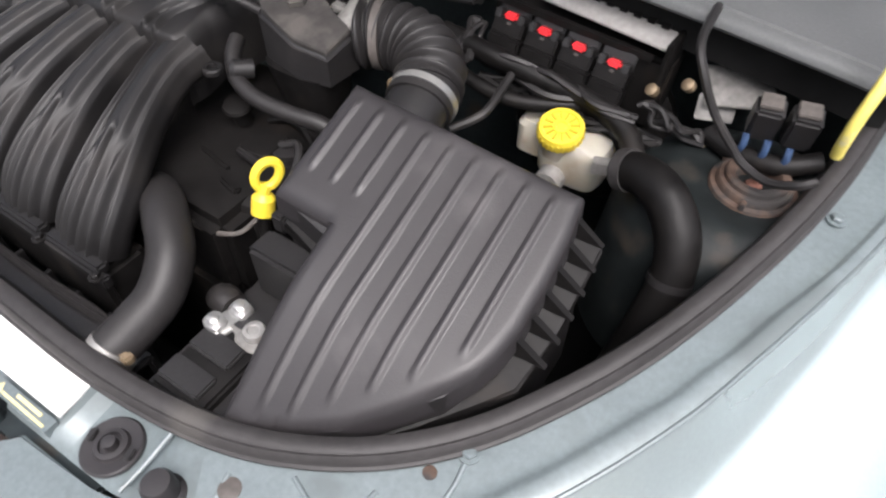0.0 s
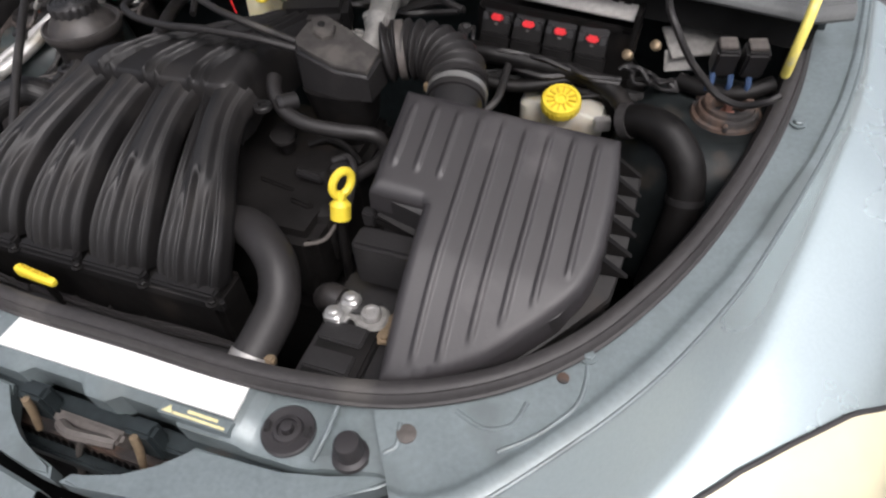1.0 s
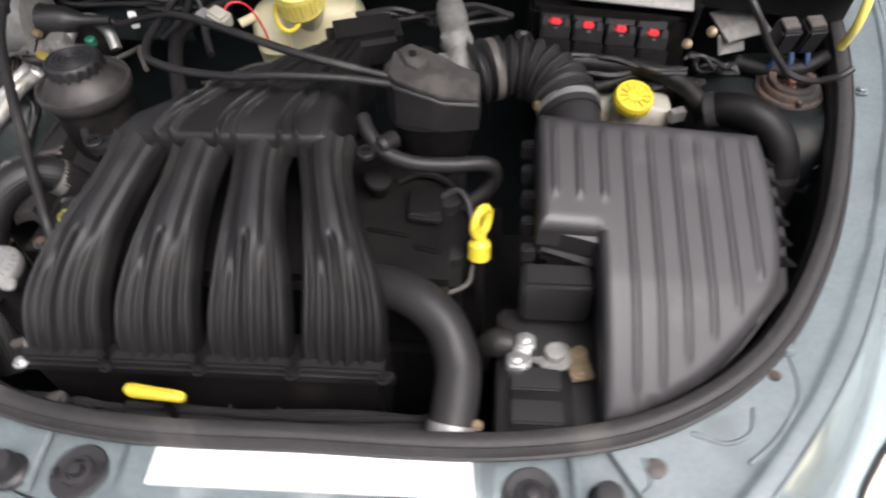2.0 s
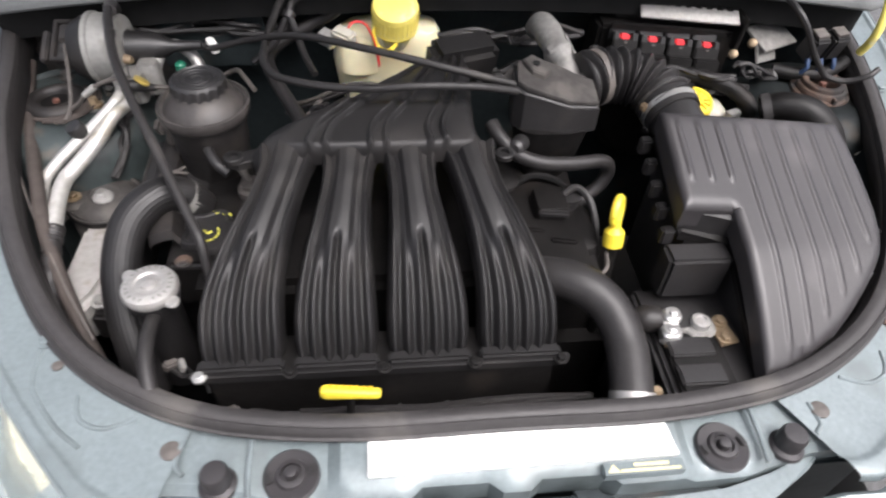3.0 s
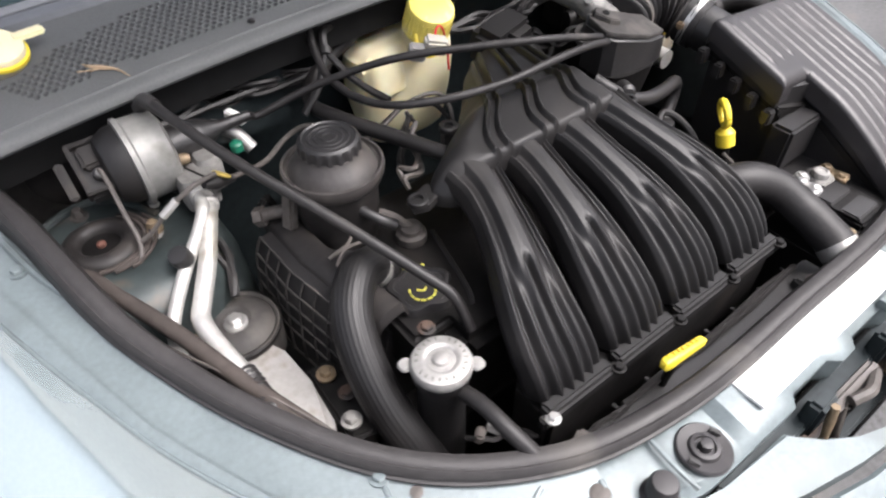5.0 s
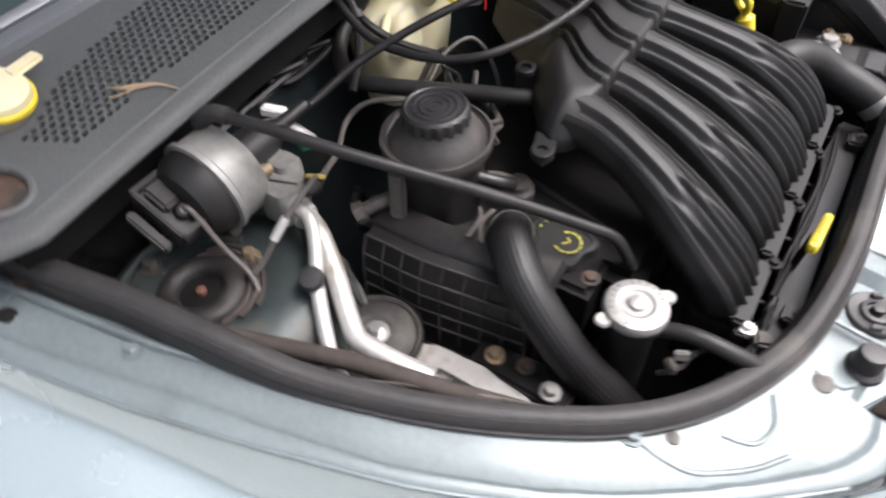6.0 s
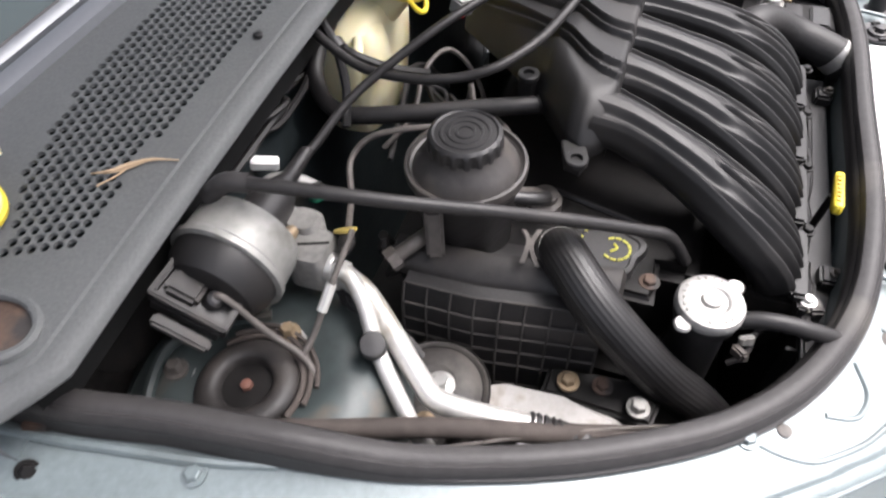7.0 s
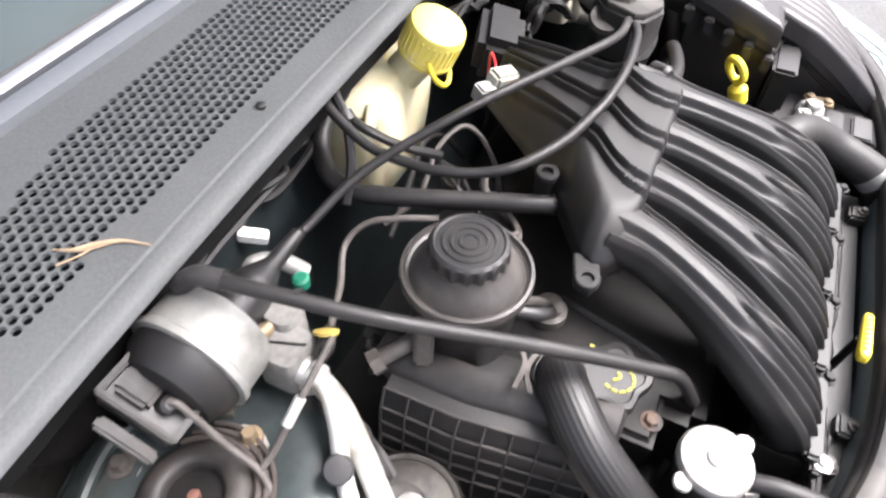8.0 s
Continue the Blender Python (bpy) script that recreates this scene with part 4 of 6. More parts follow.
part("elbow", tube([(0.116, 0.404, 0.998), (0.120, 0.425, 1.003), (0.118, 0.440, 1.010), (0.115, 0.452, 1.014), (0.112, 0.468, 1.018), (0.108, 0.490, 1.022), (0.104, 0.515, 1.022), (0.104, 0.54, 1.005)], [0.014, 0.0175, 0.0155, 0.0195, 0.016, 0.018, 0.0165, 0.015], 18), DULL_CAST, throttle, "dull cast metal pipe")
part("elbow_clip", box((0.100, 0.424, 1.012), (0.016, 0.012, 0.010), 0.003, (0, 15, 20)), DULL_CAST, throttle)
part("cast_boss", lathe([(0.007, -0.012), (0.007, 0.004), (0.0055, 0.006), (0.003, 0.006)], (0.104, 0.448, 1.022), (-0.4, -0.2, 1), 16), DULL_CAST, throttle)
part("cast_rib", box((0.126, 0.452, 1.024), (0.006, 0.05, 0.010), 0.002, (10, 0, 8)), DULL_CAST, throttle)
part("elbow_clip", box((0.138, 0.412, 1.008), (0.012, 0.010, 0.012), 0.003, (0, 0, -20)), DULL_CAST, throttle)
part("cable_wheel", lathe([(0.017, -0.004), (0.017, 0.004), (0.008, 0.005)], (0.054, 0.400, 1.012), (-0.4, -0.3, 1)), DUSTY, throttle)
part("cable_bracket", box((0.060, 0.378, 1.014), (0.026, 0.005, 0.010), 0.001, (0, 0, 25)), DUSTY, throttle)
part("sensor", lathe([(0.010, 0), (0.010, 0.02), (0.006, 0.024)], (0.052, 0.335, 0.97), (-0.5, -0.8, 0.2)), PLASTIC, throttle)

duct = thing("air_duct", (0.2, 0.38, 0.95), "black corrugated rubber air intake duct with steel clamps", "duct")
part("bellows", tube([(0.136, 0.415, 0.998), (0.160, 0.424, 1.001), (0.198, 0.424, 1.000), (0.226, 0.406, 0.994), (0.238, 0.380, 0.986)], 0.0315, 32, 30, ribs=80, rib=0.0036), HOSE, duct)
part("cuff", tube([(0.236, 0.386, 0.988), (0.241, 0.362, 0.982)], 0.0330, 28, 3), HOSE, duct)
part("spout", tube([(0.240, 0.37, 0.984), (0.245, 0.335, 0.976), (0.248, 0.30, 0.965)], 0.030, 20, 3), PLASTIC, duct)
part("clamp", tube([(0.2385, 0.3775, 0.9857), (0.2398, 0.3705, 0.9838)], 0.0342, 32, 2), STEEL, duct, "bright steel hose clamp")
part("clamp_screw", box((0.207, 0.372, 0.990), (0.012, 0.010, 0.010), 0.002, (0, 0, 20)), COPPER, duct)
part("clamp", tube([(0.152, 0.4205, 1.0), (0.160, 0.4235, 1.0005)], 0.0345, 32, 2), SHELL, duct, "dull metal hose clamp")

fuse = thing("fuse_box", (0.3, 0.57, 0.90), "black fuse box with red relay clips and a pale slotted plate", "fuse box")
part("box_body", box((0.305, 0.592, 0.945), (0.21, 0.05, 0.085), 0.005, (0, 4, 0)), GRIME, fuse)
top = part("pale_plate", box((0.332, 0.574, 1.007), (0.146, 0.024, 0.004), 0.001, (28, 4, -3)), CAST, fuse, "pale grey slotted plate")
for i in range(9):
    x = 0.268 + 0.0155 * i
    part("slot", box((x, 0.584 - 0.05 * (x - 0.33), 1.0145 - 0.07 * (x - 0.33)), (0.009, 0.007, 0.003), 0.0005, (28, 4, -3)), GRIME, top)
part("rim", box((0.302, 0.561, 0.991), (0.180, 0.005, 0.010), 0.0015, (0, 6.5, 3)), GRIME, fuse)
part("rim", box((0.318, 0.592, 0.994), (0.176, 0.008, 0.016), 0.0015, (0, 4, -3)), GRIME, fuse)
part("end_wall", box((0.408, 0.575, 0.985), (0.006, 0.05, 0.05), 0.0015, (0, 4, -3)), GRIME, fuse)
for i in range(4):
    x = 0.234 + 0.0413 * i
    r = part("relay", box((x, 0.552, 0.973 - 0.0047 * i), (0.037, 0.024, 0.02), 0.002, (-22, 6, 0)), GRIME, fuse)
    part("red_clip", box((x, 0.5515, 0.9850 - 0.0047 * i), (0.016, 0.011, 0.010), 0.0025, (-22, 6, 0)), RED, r, "bright red clip")
    part("relay_back", box((x, 0.5620, 0.986 - 0.0047 * i), (0.037, 0.008, 0.024), 0.002, (-22, 6, 0)), PLASTIC, r)
    for q in (-1, 1):
        part("relay_cheek", box((x + 0.0135 * q, 0.5525, 0.9850 - 0.0047 * i - 0.0014 * q), (0.008, 0.018, 0.011), 0.0015, (-22, 6, 0)), PLASTIC, r)
    part("clip_slot", box((x + 0.001, 0.5435, 0.9815 - 0.0047 * i), (0.005, 0.003, 0.003), 0.0005, (-22, 6, 0)), SHELL, r)
    part("cell", box((x, 0.536, 0.953 - 0.0047 * i), (0.0385, 0.016, 0.036), 0.0025, (-14, 6, 0)), GRIME, fuse)
part("bracket", box((0.30, 0.53, 0.932), (0.17, 0.02, 0.012), 0.002, (0, 6, 0)), GRIME, fuse)

brake = thing("brake_fluid_reservoir", (0.34, 0.5, 0.86), "milky brake fluid reservoir with a yellow cap", "reservoir")
part("tank", block((0.352, 0.503, 0.850), [(0.0, 0.065, 0.040, 0, 0), (0.01, 0.076, 0.048, 0, 0), (0.043, 0.080, 0.052, 0, 0), (0.053, 0.074, 0.046, -0.001, -0.001), (0.058, 0.055, 0.034, -0.006, -0.003)], 4.0, 40), MILKY, brake)
part("tank_step", block((0.305, 0.515, 0.865), [(0.0, 0.05, 0.045, 0, 0), (0.034, 0.05, 0.045, 0, 0), (0.040, 0.04, 0.036, 0, 0)], 4.0, 32), MILKY, brake)
CAP, LEAN = (0.336, 0.490, 0.909), (0.06, -0.30, 1)
part("tank_neck", placed(lathe([(0.021, -0.022), (0.021, 0.001)], (0, 0, 0)), CAP, LEAN), MILKY, brake)
cap = part("cap", placed(lathe([(0.0235, 0), (0.0245, 0.003), (0.0245, 0.013), (0.023, 0.0165), (0.020, 0.0168), (0.0185, 0.0145), (0.0095, 0.0145), (0.0085, 0.0165), (0.006, 0.0165), (0.005, 0.0148)], (0, 0, 0), seg=40), CAP, LEAN), YELLOW, brake, "yellow ribbed screw cap")
for k in range(12):
    t = 2 * math.pi * k / 12
    part("cap_rib", placed(box((0.014 * math.cos(t), 0.014 * math.sin(t), 0.0152), (0.010, 0.0022, 0.003), 0, (0, 0, math.degrees(t))), CAP, LEAN), RELIEF_YELLOW, cap)
for k in range(26):
    t = 2 * math.pi * k / 26
    part("grip_rib", placed(box((0.0246 * math.cos(t), 0.0246 * math.sin(t), 0.007), (0.0018, 0.0022, 0.010), 0, (0, 0, math.degrees(t))), CAP, LEAN), YELLOW, cap)


def strut(s, rusty):
    tower = thing("strut_tower", (s * 0.53, 0.5, 0.86), "dirty green-grey strut tower with a rusty stepped strut mount" if rusty else "dusty green-grey strut tower with a dark rubber strut mount", "strut tower", "strut towers")
    part("dome", lathe([(0.13, -0.20), (0.118, -0.07), (0.109, -0.038), (0.098, -0.022), (0.078, -0.013), (0.062, -0.0105), (0.056, -0.012), (0.03, -0.014)], (s * 0.522, 0.505, 0.935), seg=56), TOWER_SHADED if rusty else TOWER, tower)
    part("apron", prism(mirror([(0.46, 0.46), (0.51, 0.39), (0.56, 0.37), (0.60, 0.46), (0.61, 0.60), (0.50, 0.64), (0.43, 0.58)], s), 0.70, lambda x, y: 0.900 - 0.25 * max(0, 0.47 - y) - 0.35 * max(0.0, 0.52 - abs(x)), 0.012), TOWER_SHADED if rusty else TOWER, tower)
    at = (s * 0.531, 0.506, 0.930)
    if rusty:
        ring = part("strut_mount", lathe([(0.041, -0.014), (0.0415, -0.008), (0.040, -0.005), (0.0355, -0.004), (0.035, 0.001), (0.0335, 0.003), (0.030, 0.0035), (0.0295, 0.008), (0.028, 0.0095), (0.022, 0.0095), (0.020, 0.007), (0.019, -0.010)], at, seg=48), RUST, tower, "rusty stepped strut mount ring")
        for k in range(3):
            t = 2.1 * k + 0.5
            part("ring_web", box((at[0] + 0.036 * math.cos(t), at[1] + 0.036 * math.sin(t), at[2] - 0.002), (0.012, 0.005, 0.008), 0.001, (0, 0, math.degrees(t))), RUST, ring)
    else:
        ring = part("strut_mount", lathe([(0.0400, -0.009), (0.0395, -0.004), (0.0372, -0.0005), (0.033, 0.002), (0.028, 0.0030), (0.0235, 0.0020), (0.0205, -0.001), (0.0190, -0.008), (0.0180, -0.024), (0.010, -0.028)], at, seg=56), TIMING, tower, "dusty domed rubber strut mount")
        part("bowl", lathe([(0.0192, -0.006), (0.0182, -0.010), (0.0174, -0.020), (0.004, -0.0225)], at, seg=40), GRIME, ring)
    if not rusty:
        for (x, y), r in (((-0.536, 0.566), 0.0150), ((-0.480, 0.497), 0.0155)):
            part("bolt_pad", lathe([(r + 0.003, -0.006), (r, 0.0), (r - 0.001, 0.001), (0.006, 0.0012)], (x, y, 0.9215), (0, 0, 1), 28), CAST, tower, "bare worn metal pad")
        for r, t0, t1, thick in ((0.0425, -1.9, 0.9, 0.0026), (0.0480, -1.6, 0.7, 0.0024), (0.0535, -1.3, 0.4, 0.0020)):
            arc = [(at[0] + r * math.cos(t), at[1] + r * math.sin(t), 0.9262 - 0.0006 * abs(t)) for t in np.linspace(t0, t1, 14)]
            part("dirt_fold", tube(arc, thick, 8, 2), BROWN, tower, "dusty brown fold of the mount cover")
        part("pressed_ridge", tube([(-0.600, 0.545, 0.912), (-0.585, 0.560, 0.920), (-0.558, 0.575, 0.9245), (-0.520, 0.583, 0.9245), (-0.490, 0.560, 0.924), (-0.468, 0.520, 0.923)], 0.0048, 8, 4), TOWER, tower)
    part("strut_nut", lathe([(0.0082, -0.014), (0.0082, -0.003), (0.005, -0.001), (0.0045, 0.006), (0.002, 0.007)], at if rusty else (at[0], at[1], at[2] - 0.008), seg=6), RUST_RED, tower, "rusty red strut nut")
    for x, y, z in (((0.534, 0.432, 0.913), (0.470, 0.54, 0.918)) if s > 0 else ((-0.536, 0.566, 0.928), (-0.480, 0.497, 0.929))):
        part("mount_bolt", bolt((x, y, z - 0.006), 0.0062, h=0.012), COPPER if s > 0 or x > -0.5 else SHELL, tower)


strut(1, True)
strut(-1, False)

# coolant bottle on the firewall
bottle = thing("coolant_bottle", (-0.09, 0.60, 0.84), "cream plastic coolant bottle with a yellow cap on the firewall", "coolant bottle")


part("tank", block((-0.094, 0.603, 0.84), [(0.0, 0.11, 0.06, 0, 0), (0.006, 0.125, 0.07, 0, 0), (0.06, 0.15, 0.080, 0, 0), (0.10, 0.158, 0.085, 0, 0), (0.128, 0.150, 0.080, 0, -0.002), (0.142, 0.125, 0.065, 0.005, -0.006), (0.148, 0.08, 0.045, 0.01, -0.01)]), CREAM, bottle)
part("shoulder", block((-0.135, 0.582, 0.93), [(0.0, 0.06, 0.06, 0, 0), (0.03, 0.056, 0.056, 0, 0), (0.044, 0.044, 0.046, 0.003, 0), (0.050, 0.026, 0.03, 0.006, 0)], 2.6, 32), CREAM, bottle)
part("spigot", tube([(-0.155, 0.575, 0.975), (-0.178, 0.565, 0.968)], 0.006, 10, 3), CREAM, bottle)
part("neck", tube([(-0.085, 0.575, 0.975), (-0.083, 0.555, 1.0), (-0.083, 0.543, 1.012)], 0.021, 18, 3), CREAM, bottle)
BC, BA = (-0.085, 0.548, 1.008), (0.0, -0.42, 1)
bc = part("cap", placed(lathe([(0.0285, -0.004), (0.0305, -0.002), (0.0310, 0.002), (0.0295, 0.0045), (0.0300, 0.030), (0.0285, 0.0355), (0.024, 0.0375), (0.010, 0.038)], (0, 0, 0), seg=48), BC, BA), PALE_YELLOW, bottle, "faded yellow pressure cap")
for k in range(30):
    t = 2 * math.pi * k / 30
    part("grip_rib", placed(box((0.0300 * math.cos(t), 0.0300 * math.sin(t), 0.017), (0.0014, 0.0022, 0.024), 0, (0, 0, math.degrees(t))), BC, BA), PALE_YELLOW, bc)
loop_ring = [(-0.098 + 0.016 * math.cos(t), 0.528 + 0.010 * math.sin(t), 1.004 + 0.018 * math.sin(t)) for t in np.linspace(0, 2 * math.pi, 15)]
part("cap_strap", tube(loop_ring, 0.0028, 8, 2), YELLOW, bc, "yellow cap retaining loop")

ps = thing("power_steering_reservoir", (-0.315, 0.4, 0.88), "dull dark grey power steering reservoir with a black scalloped cap", "reservoir")
part("can", lathe([(0.034, -0.125), (0.0405, -0.112), (0.0415, -0.072), (0.0435, -0.068), (0.0435, -0.046), (0.0450, -0.042), (0.0455, -0.030)], (-0.313, 0.402, 1.003), seg=40), TIMING, ps, "dusty dark reservoir body")
part("upper_shell", lathe([(0.0450, -0.034), (0.0495, -0.030), (0.0520, -0.024), (0.0528, -0.018), (0.0520, -0.0145), (0.0495, -0.0140), (0.0478, -0.0175), (0.0455, -0.0185), (0.0425, -0.014), (0.039, -0.008), (0.033, -0.003), (0.031, 0.003)], (-0.313, 0.402, 1.003), seg=48), RESERVOIR, ps, "dark grey moulded upper shell")
rows = []
for r, h in ((0.030, 0.0), (0.0315, 0.001), (0.0315, 0.011), (0.030, 0.0145), (0.027, 0.0165), (0.0255, 0.0152), (0.0215, 0.0152), (0.0208, 0.0164), (0.0190, 0.0164), (0.0183, 0.0153), (0.0152, 0.0153), (0.0146, 0.0164), (0.0128, 0.0164), (0.0122, 0.0153), (0.0088, 0.0153), (0.0082, 0.0164), (0.0062, 0.0164), (0.0056, 0.0153), (0.002, 0.0153)):
    rows.append([(-0.313 + (r - (0.0014 if 0.0005 < h < 0.014 and math.cos(18 * t) < -0.35 else 0)) * math.cos(t), 0.402 + (r - (0.0014 if 0.0005 < h < 0.014 and math.cos(18 * t) < -0.35 else 0)) * math.sin(t), 1.003 + h) for t in around(108)])
part("cap", grid(rows, close=True, caps=True), PLASTIC, ps, "black scalloped screw cap")
part("outlet", tube([(-0.315, 0.375, 0.955), (-0.30, 0.345, 0.945), (-0.285, 0.335, 0.935)], 0.006, 10), PLASTIC, ps)
part("strap", box((-0.362, 0.415, 0.945), (0.012, 0.016, 0.05), 0.003, (0, 12, 20)), SHELL, ps)

servo = thing("cruise_control_servo", (-0.46, 0.545, 0.93), "silver-banded round cruise control servo with a black connector", "servo")
AX = Vector((1.0, -0.01, 0.03)).normalized()
C = Vector((-0.453, 0.541, 0.981))
part("band", lathe([(0.0432, -0.019), (0.0461, -0.018), (0.0461, -0.013), (0.0437, -0.011), (0.0432, 0.011), (0.0404, 0.020), (0.0320, 0.024)], C, AX, 48), PEWTER, servo, "dull silver band")
part("band_lug", box(C + Vector((-0.014, -0.014, -0.048)), (0.010, 0.012, 0.008), 0.002), PEWTER, servo)
part("rear_case", lathe([(0.0244, -0.044), (0.0338, -0.041), (0.0409, -0.028), (0.0418, -0.017)], C, AX, 40), MANIFOLD, servo)
part("cone", lathe([(0.024, 0.02), (0.021, 0.028), (0.0185, 0.055), (0.016, 0.062), (0.0075, 0.080), (0.0058, 0.115)], C, AX), PLASTIC, servo)
part("wire_stub", lathe([(0.006, 0.0), (0.006, 0.008), (0.004, 0.012)], C + Vector((0.022, -0.028, 0.0)), (1, -0.3, 0), 12), COPPER, servo)
PLUG = pose(-0.503, 0.541, 0.989, 28, 0, 0)
TURN = (28, 0, 0)
plug = part("connector", box(PLUG @ Vector((0, 0, -0.010)), (0.036, 0.060, 0.018), 0.004, TURN), PLASTIC, servo)
for q in (-1, 1):
    part("plug_frame", box(PLUG @ Vector((q * 0.0155, 0, 0.003)), (0.005, 0.060, 0.009), 0.0015, TURN), TIMING, plug)
    part("plug_frame", box(PLUG @ Vector((0, q * 0.0275, 0.003)), (0.036, 0.005, 0.009), 0.0015, TURN), TIMING, plug)
part("plug_core", box(PLUG @ Vector((0, 0.010, 0.003)), (0.020, 0.026, 0.012), 0.003, TURN), TIMING, plug)
part("plug_nose", lathe([(0.007, -0.004), (0.0065, 0.006), (0.004, 0.008)], PLUG @ Vector((0.001, -0.010, 0.002)), PLUG.to_3x3() @ Vector((0, -0.3, 1)), 14), PLASTIC, plug)
part("side_latch", box(PLUG @ Vector((-0.029, -0.004, -0.004)), (0.009, 0.044, 0.009), 0.002, TURN), TIMING, servo)
part("cable", tube([C + AX * 0.115, (-0.325, 0.540, 0.980), (-0.268, 0.517, 1.004), (-0.20, 0.46, 1.038), (-0.12, 0.41, 1.048), (-0.04, 0.372, 1.047), (0.046, 0.374, 1.022)], 0.0043, 10), HOSE, servo)
part("white_clip", box((-0.338, 0.590, 0.957), (0.026, 0.011, 0.011), 0.0015, (0, 12, -62)), WHITE, servo)

throttle_cable = thing("throttle_cable", (-0.2, 0.5, 0.95), "thin black looping throttle cable", "cable")
part("cable_sheath", tube([(-0.210, 0.615, 1.040), (-0.232, 0.575, 1.030), (-0.246, 0.525, 1.012), (-0.248, 0.478, 1.010), (-0.246, 0.453, 1.012), (-0.238, 0.428, 1.014), (-0.222, 0.400, 1.020), (-0.183, 0.375, 1.025), (-0.142, 0.362, 1.028), (-0.108, 0.354, 1.032), (-0.061, 0.351, 1.036), (0.0, 0.356, 1.031), (0.048, 0.366, 1.018)], 0.0046, 10), HOSE, throttle_cable)

vac = thing("heater_tube", (-0.4, 0.4, 0.93), "long thin black hose crossing the bay to the timing cover", "hose")
part("tube_wall", tube([(-0.440, 0.562, 1.020), (-0.437, 0.545, 1.038), (-0.428, 0.50, 1.038), (-0.404, 0.425, 1.022), (-0.352, 0.325, 0.983), (-0.311, 0.25, 0.947), (-0.298, 0.225, 0.932), (-0.293, 0.205, 0.90)], 0.0055, 10), HOSE, vac)
part("tube_boot", tube([(-0.440, 0.560, 1.024), (-0.436, 0.544, 1.038), (-0.432, 0.525, 1.039)], 0.0075, 12), RUBBER, vac)
part("tube_clip", box((-0.420, 0.478, 1.034), (0.010, 0.008, 0.012), 0.002, (0, 20, -20)), PLASTIC, vac)

ac = thing("air_conditioning_pipe", (-0.45, 0.42, 0.86), "bare aluminium air conditioning pipe with a black cap", "pipe", "air conditioning pipes")
part("pipe_wall", tube([(-0.426, 0.488, 0.956), (-0.431, 0.474, 0.956), (-0.435, 0.458, 0.954), (-0.450, 0.441, 0.943), (-0.475, 0.422, 0.926), (-0.507, 0.388, 0.905), (-0.517, 0.372, 0.885), (-0.52, 0.345, 0.82)], 0.0068, 12), ALU, ac)
part("cap", lathe([(0.0100, 0), (0.0108, 0.003), (0.0108, 0.013), (0.0095, 0.0155), (0.004, 0.016)], (-0.474, 0.426, 0.930), (-0.35, -0.25, 1), 24), PLASTIC, ac)
ac2 = thing("air_conditioning_pipe", (-0.45, 0.40, 0.86), "thick bare aluminium air conditioning pipe with a rubber end", "pipe", "air conditioning pipes")
part("pipe_wall", tube([(-0.422, 0.484, 0.944), (-0.430, 0.462, 0.945), (-0.439, 0.443, 0.942), (-0.456, 0.417, 0.924), (-0.478, 0.388, 0.908), (-0.488, 0.370, 0.902), (-0.487, 0.335, 0.897), (-0.480, 0.29, 0.890)], 0.0092, 14), ALU, ac2)
part("rubber_end", tube([(-0.481, 0.30, 0.891), (-0.478, 0.27, 0.885), (-0.47, 0.22, 0.86), (-0.46, 0.18, 0.82)], 0.0105, 12, 14, None, 180, 0.0012), HOSE, ac2)
valve = thing("expansion_valve_block", (-0.40, 0.5, 0.93), "grey aluminium valve block with a yellow ring", "valve")
part("block", block((-0.424, 0.497, 0.936), [(0.0, 0.036, 0.034, 0, 0), (0.030, 0.038, 0.036, 0, 0), (0.036, 0.034, 0.032, 0, 0)], 5.0, 36), DULL_CAST, valve)
part("block_lobe", block((-0.404, 0.512, 0.938), [(0.0, 0.028, 0.030, 0, 0), (0.034, 0.028, 0.030, 0, 0), (0.039, 0.022, 0.024, 0, 0)], 3.0, 28), DULL_CAST, valve)
part("seam", box((-0.424, 0.497, 0.9725), (0.0016, 0.032, 0.0012), 0.0, (0, 0, 20)), GRIME, valve)
part("fitting_collar", lathe([(0.0105, -0.006), (0.0115, -0.004), (0.0115, 0.004), (0.0105, 0.006)], (-0.428, 0.480, 0.955), (-0.1, -1, 0), 24), ALU, valve)
part("fitting_collar", lathe([(0.0115, -0.005), (0.0125, -0.003), (0.0125, 0.004), (0.0110, 0.006)], (-0.427, 0.474, 0.945), (-0.2, -1, 0), 24), ALU, valve)
part("tan_ring", lathe([(0.006, -0.002), (0.0095, -0.001), (0.0098, 0.0015), (0.006, 0.0025)], (-0.403, 0.475, 0.972), (0.5, 0.25, 0.6)), OCHRE, valve, "ochre plastic ring")

tim = thing("timing_cover", (-0.34, 0.36, 0.75), "black plastic timing belt cover with a moulded grid of ribs", "timing cover")
PROFILE = [(-0.352, 0.909), (-0.378, 0.911), (-0.392, 0.908), (-0.400, 0.889), (-0.403, 0.869), (-0.405, 0.849), (-0.407, 0.829), (-0.408, 0.795)]


def cover_shift(y):
    return 0.15 * (0.37 - y) if y < 0.37 else -0.02 * (y - 0.37)


YS = [0.262 + 0.0215 * i for i in range(9)]
part("cover_body", grid([[(-0.30, y, 0.78)] + [(-0.30, y, 0.895)] + [(x + cover_shift(y), y, z) for x, z in PROFILE] for y in YS]), PLASTIC, tim)
part("cover_body", grid([[(x + cover_shift(y) + 0.006, y, z) for x, z in ((-0.32, 0.72), (-0.32, 0.88), (-0.37, 0.88), (-0.39, 0.80), (-0.39, 0.72))] for y in (YS[0] + 0.001, YS[-1] - 0.001)], close=True, caps=True), PLASTIC, tim)
